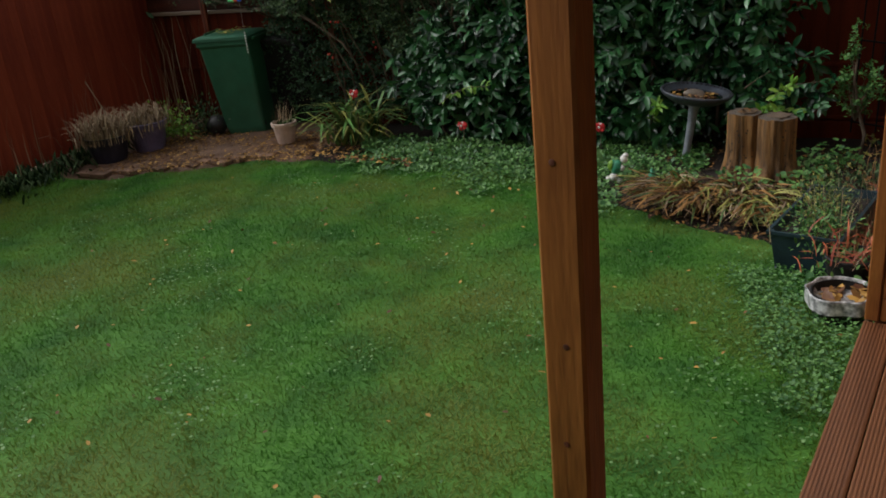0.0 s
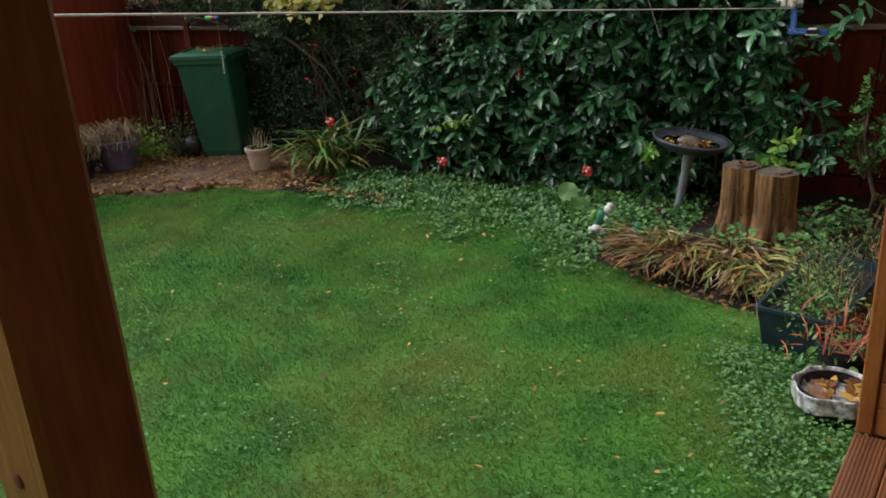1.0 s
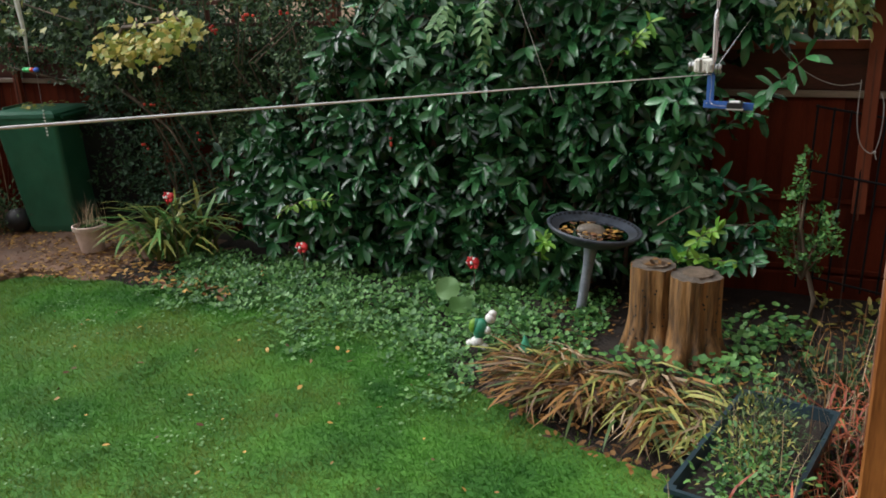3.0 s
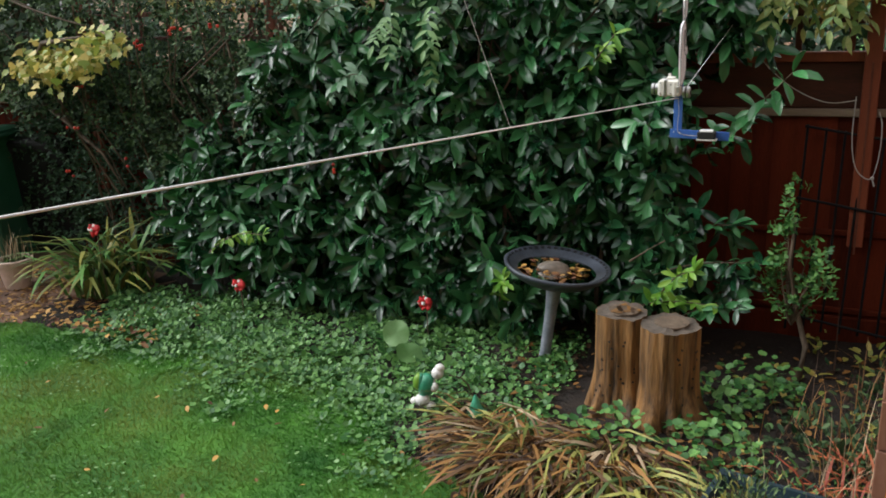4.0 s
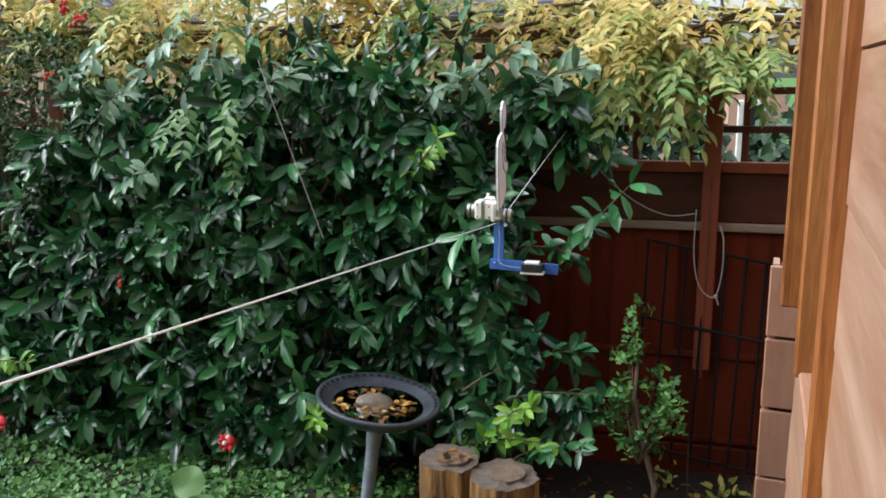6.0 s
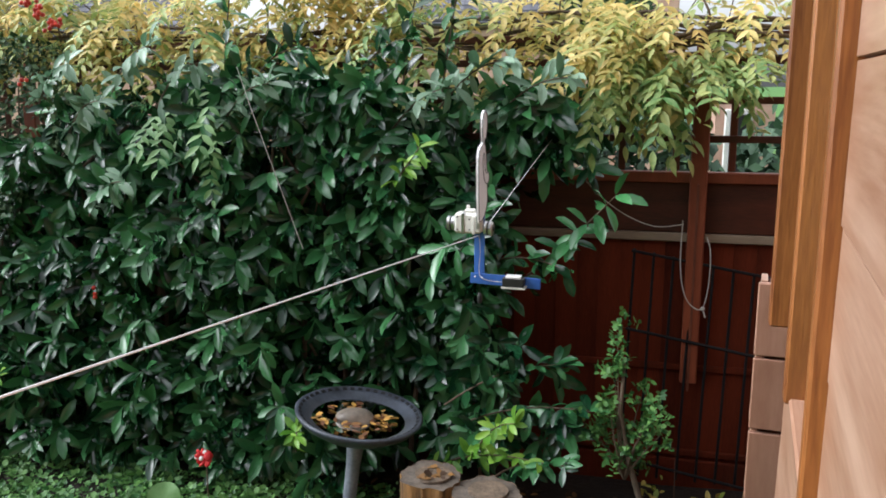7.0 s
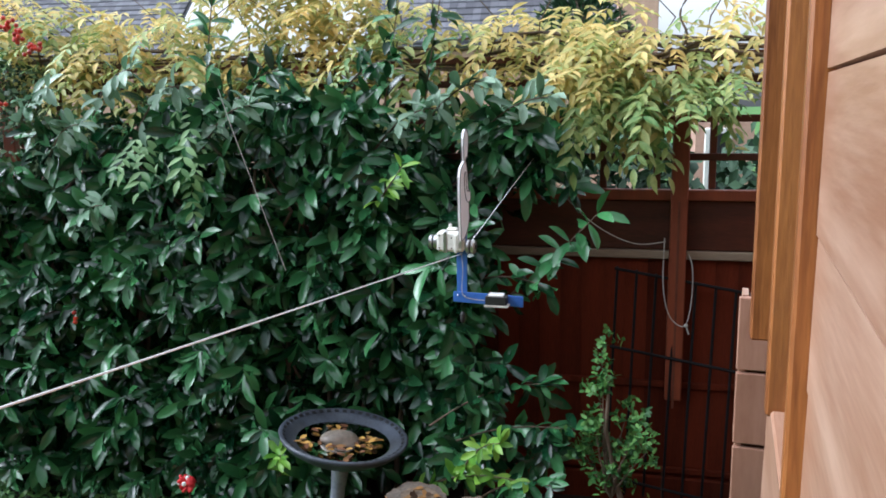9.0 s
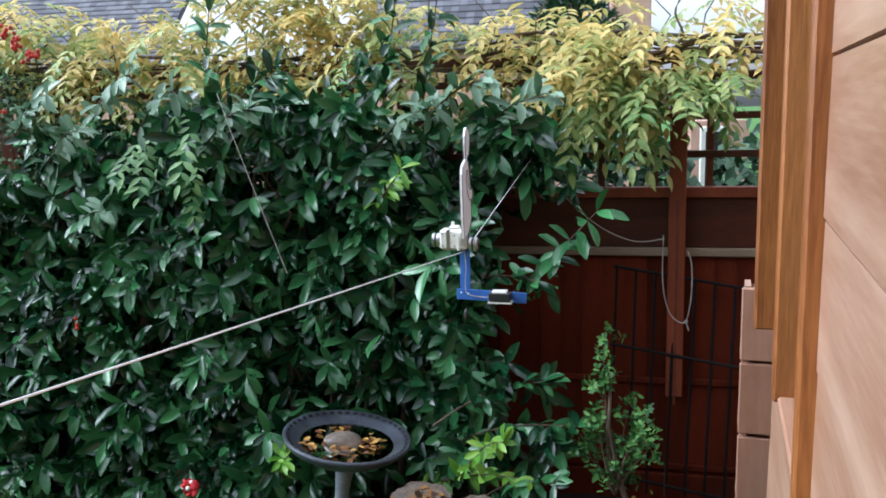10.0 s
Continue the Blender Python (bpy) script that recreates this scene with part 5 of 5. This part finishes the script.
for f in g.data.polygons:
    if .07 < f.center.z < .175 and f.center.x < .02:
        f.material_index = 2 if f.center.x < -.045 else 1

bm = bmesh.new()
sphere(bm, (0, 0, .04), .045, 10, .9)
bmesh.ops.create_cone(bm, segments=10, radius1=.035, radius2=.006, depth=.08, matrix=Matrix.Translation((0, 0, .1)))
tagged(part("glazed_ornament", bm, JADE, smooth=True), "small pale green glazed ornament in the border", "ornament").matrix_world = pose(-1.28, 6.5, .08)

# planters
box_pl = empty("planter_box", pose(.02, 5.55, .0, 0, 0, -14), "dark teal plastic trough planter", "planter")
bm = bmesh.new()
sec = ((.17, .44, 0), (.175, .445, .02), (.205, .475, .25), (.22, .49, .255), (.22, .49, .275), (.2, .47, .275), (.185, .455, .22))
rings = [[bm.verts.new((sx * hx, sy * hy, z)) for sx, sy in ((-1, -1), (1, -1), (1, 1), (-1, 1))] for hx, hy, z in sec]
for a_, b_ in zip(rings, rings[1:]):
    for k in range(4):
        bm.faces.new((a_[k], a_[(k + 1) % 4], b_[(k + 1) % 4], b_[k]))
bm.faces.new(rings[0][::-1])
bmesh.ops.bevel(bm, geom=[e for e in bm.edges if abs(e.verts[0].co.z - e.verts[1].co.z) > .05], offset=.02, segments=2, affect="EDGES")
part("trough", bm, TEALBOX, box_pl)
part("soil", boxed((-.18, -.45, .2), (.18, .45, .225)), SOIL, box_pl)
bush("leafy_plant", (-.02, 5.3, .22), (.2, .3, .16), 560, (.02, .04), IVY, "low green leaves in the trough")
bush("leafy_plant", (.05, 5.7, .22), (.17, .32, .28), 1000, (.014, .032), SMALL_LEAF, "feathery dull green plants in the trough", OVAL, .35)
bush("leafy_plant", (.0, 5.5, .24), (.2, .4, .26), 460, (.018, .04), STRAP, "yellow-green leaves in the trough", OVAL, .3)
tuft((.0, 5.55, .22), 26, (.2, .42), STRAW, "thin dry stems standing in the trough", "dry_stalks", .15, (.05, .5), (.003, .006))
plant_pot("black_tub", (.17, 4.93, .0), .15, .24, BLACKBIN, "black plastic tub planter")
for at in ((.2, 4.95, .22), (.30, 5.3, .05), (.33, 5.75, .05), (.36, 6.05, .05), (.48, 6.42, .05)):
    tuft(at, 60, (.10, .26), REDSTEM, "red-stemmed plant with drooping stalks", "red_stemmed_plant", .13, (.6, 3.2), (.006, .013), FLOP)
    tuft(at, 90, (.03, .06), IVY, "green leaves among red stems", "leafy_plant", .14, (.2, 1.2), (.015, .028), OVAL)
    tuft(at, 36, (.15, .4), STRAW, "dry straw stems among red stalks", "dry_stalks", .14, (.1, .9), (.004, .007))
for at in ((.55, 6.6, .03), (.85, 6.9, .03), (.35, 6.75, .03), (1.0, 7.4, .03), (.7, 7.3, .03)):
    tuft(at, 40, (.15, .45), DEAD, "brown dead twiggy stems in the border", "dead_stems", .16, (.1, 1.2), (.004, .008))
    bush("leafy_plant", at, (.3, .28, .16), 260, (.03, .06), SMALL_LEAF, "dark low leaves in the border")
bowl = empty("lined_bucket", pose(.125, 4.60, -.045), "black bucket with a pale plastic liner full of leaves", "bucket")
part("bucket", lathe([(.0, 0), (.13, 0), (.135, .01), (.158, .195), (.150, .195)], 28), BLACKBIN, bowl)
part("liner", lathe([(.170, .12), (.174, .16), (.172, .19), (.176, .203), (.171, .208), (.166, .204), (.163, .185), (.152, .14), (.0, .13)], 64, .16), LINER, bowl, smooth=True)
n = 46
a = rng.uniform(0, 2 * math.pi, n)
r = .12 * np.sqrt(rng.random(n))
tagged(cloud("bucket_leaves", LOBED, np.stack([.125 + r * np.cos(a), 4.60 + r * np.sin(a), np.full(n, .105) + rng.uniform(0, .04, n)], 1), np.stack([np.cos(a * 2), np.sin(a * 2), rng.normal(0, .4, n)], 1), np.stack([rng.normal(0, .4, n), rng.normal(0, .4, n), np.ones(n)], 1), rng.uniform(.05, .09, n), rng.uniform(.05, .08, n), FALLEN), "brown and yellow leaves heaped in the bucket", "fallen leaves")

# rose bush by the fence
rose = empty("rose_bush", pose(.165, 7.42, -.03), "small rose bush with a bent woody stem", "shrub")
part("stem", tube([(-.0, 0, 0), (.08, .02, .12), (.1, .0, .3), (.04, 0, .5), (-.01, 0, .75), (.0, 0, 1.0)], .022, 8, None, .3), BARK, rose, smooth=True)
tips = np.array([(-.10, 0, .62), (-.13, .02, .72), (-.06, -.03, .80), (-.02, 0, .70), (.05, .03, .66), (.10, -.03, .72), (.14, 0, .78), (.17, -.02, .66), (.08, .02, .82), (-.04, .02, .92), (-.03, 0, 1.02), (-.035, 0, 1.12), (-.02, -.02, .56), (.05, 0, .55)])
for q in tips:
    part("twig", tube(curved([(.02, 0, .42), (q[0] * .5, q[1], .45 * q[2] + .25), q], 4), .006, 5, None, .3), BARK, rose)
p = np.repeat(tips, 9, 0) + rng.normal(0, .030, (len(tips) * 9, 3))
base, along, up = shoots(p, rng.normal(0, .5, (len(p), 3)) + np.array([0, -.5, .7]), 7, .05, .1, 85, 40)
n = len(base)
cloud("leaves", OVAL, base, along, up, rng.uniform(.022, .040, n), rng.uniform(.014, .024, n), IVY, rose)

# iron grille against the fence
grille = empty("iron_grille", pose(.205, 7.985, .14, -4, 0, -3), "black iron grille leaning against the fence", "grille")
for k in range(8):
    part("bar", tube([(k * .098 - .035, 0, 0), (k * .098, 0, 1.22 - .017 * k)], .0075, 6), IRON, grille)
for z in (1.21, .80, .1):
    lean_x = -.035 * (1 - z / 1.22)
    part("cross_bar", tube([(-.015 + lean_x, -.012, z), (.70 + lean_x, -.012, z - .115)], .0085, 6), IRON, grille)
part("bolt_bar", tube([(-.03, -.026, .80), (.15, -.026, .775)], .006, 6), IRON, grille)

# cords on the fence
cord = empty("hanging_cord", pose(0, 0, 0), "pale string tied to the trellis and looped on the fence post", "string")
part("span", tube(curved([(-.202, 7.93, 1.943), (-.11, 7.93, 1.80), (.01, 7.93, 1.66), (.15, 7.96, 1.55), (.3, 7.98, 1.49), (.44, 8.0, 1.50)]), .0026, 6), CORD, cord)
part("loop", tube(curved([(.435, 8.0, 1.52), (.433, 7.99, 1.3), (.455, 7.99, 1.16), (.495, 7.99, 1.088), (.55, 7.99, 1.075), (.575, 7.99, 1.2), (.575, 7.99, 1.36), (.555, 8.0, 1.44)]), .003, 6), CORD, cord)
part("knot", sphere(bmesh.new(), (.552, 7.985, 1.075), .011, 8), CORD, cord)
part("tail", tube([(.552, 7.985, 1.075), (.566, 7.98, 1.03)], .004, 6), CORD, cord)
part("tail", tube([(-.202, 7.93, 1.943), (-.185, 7.92, 1.88), (-.15, 7.92, 1.81)], .004, 6), CORD, cord)
part("strand", tube([(-1.70, 7.55, 2.28), (-1.62, 7.5, 2.1), (-1.48, 7.46, 1.75), (-1.36, 7.45, 1.42)], .0018, 6), CORD, cord)

# tightrope and the balancing toy
KNOT, FAR, NEAR, RIDE = Vector((-.202, 7.93, 1.943)), Vector((-.255, 7.15, 1.847)), Vector((-.90, -.5, 2.37)), Vector((-.31, 6.22, 1.742))
line = empty("tightrope", pose(0, 0, 0), "taut white cord stretched across the garden", "rope")
part("cord", tube([NEAR, RIDE], .0015, 8), ROPE, line, smooth=True)
part("far_cord", tube([RIDE, FAR], .0010, 8), ROPE, line, smooth=True)
part("tie", tube([FAR, KNOT], .0010, 6), CORD, line, "thin grey tie")
tagged(part("rope_post", boxed((-.94, -.57, 0), (-.87, -.50, 2.5), bevel=.006), CEDAR), "timber post holding the tightrope", "post")

toy = empty("balancing_toy", Matrix.Translation(RIDE) @ pose(0, 0, 0, 0, 0, -4.7), "tightrope toy with white card figure, wheels and blue strips", "toy")
# the card figure stands along the rope, the wheels and the arm across it
FIG = [(-.064, .056), (-.075, .118), (-.080, .20), (-.077, .245), (-.066, .266), (-.040, .276), (-.014, .281), (-.009, .286), (-.014, .305), (-.019, .328), (-.017, .352), (-.003, .370), (.014, .377), (.036, .376), (.054, .366), (.061, .347), (.058, .327), (.048, .308), (.040, .293), (.031, .296), (.021, .295), (.012, .284), (.030, .272), (.044, .243), (.055, .205), (.062, .193), (.074, .187), (.086, .190), (.092, .186), (.097, .173), (.092, .161), (.074, .156), (.064, .158), (.066, .142), (.068, .104), (.047, .080), (.015, .062), (-.028, .053)]
turn_card = pose(.018, -.045, 0, 0, 0, 93)
part("figure", outline(FIG, .006, None, turn_card), CARD, toy, "white card figure with dark outline")
ARM_BACK = ((.004, .252), (-.006, .245), (-.010, .225), (-.002, .198), (.015, .174), (.040, .160), (.064, .157))
ARM_FRONT = ((.004, .252), (.014, .250), (.020, .232), (.022, .212), (.034, .197), (.050, .190), (.064, .192))
for s in (-1, 1):
    ring_pts = [turn_card @ Vector((x * .965, s * .0035, .215 + (z - .215) * .985)) for x, z in FIG]
    part("outline", tube(ring_pts + [ring_pts[0]], .0014, 5), INK, toy, "dark ink outline")
    for line_pts in (ARM_BACK, ARM_FRONT):
        part("arm_line", tube(curved([turn_card @ Vector((x, s * .0035, z)) for x, z in line_pts], 4), .0015, 5), INK, toy, "dark ink outline")
motor = part("gearbox", boxed((-.074, -.027, .008), (.012, .027, .070), bevel=.007), CREAM, toy, "cream plastic gearbox")
part("band", boxed((-.052, -.0295, .006), (-.040, .0295, .072), bevel=.002), STEEL, motor)
part("band", boxed((-.018, -.0295, .006), (-.008, .0295, .060), bevel=.002), CREAM, motor)
part("cap", boxed((-.046, -.014, .070), (-.014, .014, .080), bevel=.004), CREAM, motor)
part("knob", lathe([(.0, .092), (.005, .091), (.006, .08), (.006, .078)], 10), CREAM, motor).matrix_local = pose(-.036, 0, 0)
part("plate", boxed((-.004, -.030, .022), (.008, -.0275, .046), bevel=.001), STEEL, motor)
for x, z in ((-.064, .02), (-.064, .058), (-.026, .02), (-.026, .052)):
    part("screw", lathe([(.0025, 0), (.0025, .0015), (.0, .002)], 8), BLACK, motor).matrix_local = pose(x, -.0265, z, 90)
for a_, b_ in ((-.102, -.074), (.014, .042)):
    w = lathe([(.0, 0), (.018, 0), (.022, .003), (.022, .009), (.018, .013), (.022, .017), (.022, .025), (.018, .028), (.0, .028)], 28)
    bmesh.ops.rotate(w, cent=(0, 0, 0), matrix=Matrix.Rotation(radians(90), 3, "Y"), verts=w.verts)
    bmesh.ops.translate(w, vec=(a_, 0, .022 if a_ > 0 else .034), verts=w.verts)
    wh = part("wheel", w, STEEL, toy, "silver grooved wheel")
    zc = .022 if a_ > 0 else .034
    part("tyre", tube([(a_ + .013, .0195 * math.cos(t_), zc + .0195 * math.sin(t_)) for t_ in [k * math.pi / 10 for k in range(21)]], .002, 5), BLACK, wh)
    part("hub", lathe([(.0, 0), (.007, 0), (.007, .003), (.0, .004)], 12), BLACK, wh).matrix_local = pose(b_, 0, zc, 0, 90, 0)
part("upright_strip", boxed((-.016, -.004, -.135), (.016, .0, .06), bevel=.001), BLUE, toy, "blue flat strip")
part("cross_strip", boxed((-.022, -.009, -.15), (.195, -.005, -.117), Matrix.Rotation(radians(2), 4, "Y"), .001), BLUE, toy, "blue flat strip")
for x, z in ((-.012, -.128), (.010, -.130)):
    part("bolt", sphere(bmesh.new(), (x, -.0105, z), .003, 8), STEEL, toy)
pack = part("battery_box", boxed((.08, -.045, -.146), (.145, -.010, -.120), bevel=.002), BLACK, toy, "black battery box")
for k in range(3):
    part("battery", tube([(.09, -.037 + k * .010, -.118), (.135, -.037 + k * .010, -.118)], .0052, 10), STEEL if k else WHITE, pack)
part("switch_plate", boxed((.078, -.047, -.1515), (.15, -.008, -.147)), CREAM, pack)
part("wire", tube(curved([(.0, -.007, -.0), (.004, -.010, -.05), (.001, -.011, -.1), (.006, -.012, -.128), (.03, -.012, -.137), (.06, -.014, -.139), (.085, -.018, -.138)]), .0012, 5), CORD, toy)
part("weight", lathe([(.0, -.215), (.006, -.214), (.008, -.205), (.007, -.19), (.003, -.182), (.0, -.181)], 12), BLACK, toy)
part("weight_thread", tube([(0, -.003, -.14), (0, 0, -.182)], .0006, 4), BLACK, toy)

# coloured glass hanger over the bin
hang = empty("glass_bead_hanger", pose(-6.0, 7.62, 1.62), "string of coloured glass beads hanging from a bough", "hanger")
part("thread", tube([(0, 0, 0), (0, 0, .16)], .003, 5), CORD, hang)
part("tassel", tube(curved([(0, 0, .15), (.005, 0, .3), (-.01, 0, .5), (-.03, 0, .8)]), .010, 7, None, 2.6), CREAM, hang, "pale frayed strand")
for dx, g in ((-.06, GREENGLASS), (-.02, GREENGLASS), (.02, REDGLASS), (.065, BLUEGLASS)):
    part("bead", sphere(bmesh.new(), (dx, 0, 0), .026, 10, .8), g, hang, smooth=True)
for k in range(8):
    part("small_bead", sphere(bmesh.new(), (.06, 0, -.35 - k * .03), .009, 6), WHITE, hang)
part("thread", tube([(.06, 0, 0), (.06, 0, -.58)], .0012, 5), CORD, hang)

# bamboo cane leaning by the pots
tagged(part("garden_cane", tube([(-7.5, 7.0, .2), (-7.72, 7.05, .55), (-7.95, 7.1, .86)], .006, 6), STRAW), "pale thin cane leaning behind the dark pot", "cane")

for x, y in ((.62, 7.75), (.9, 7.8), (1.15, 7.7), (.35, 7.85)):
    bush("yellow_weed", (x, y, .05), (.09, .06, .16), 16, (.04, .07), MAPLE, "small yellow-green weed at the fence foot")
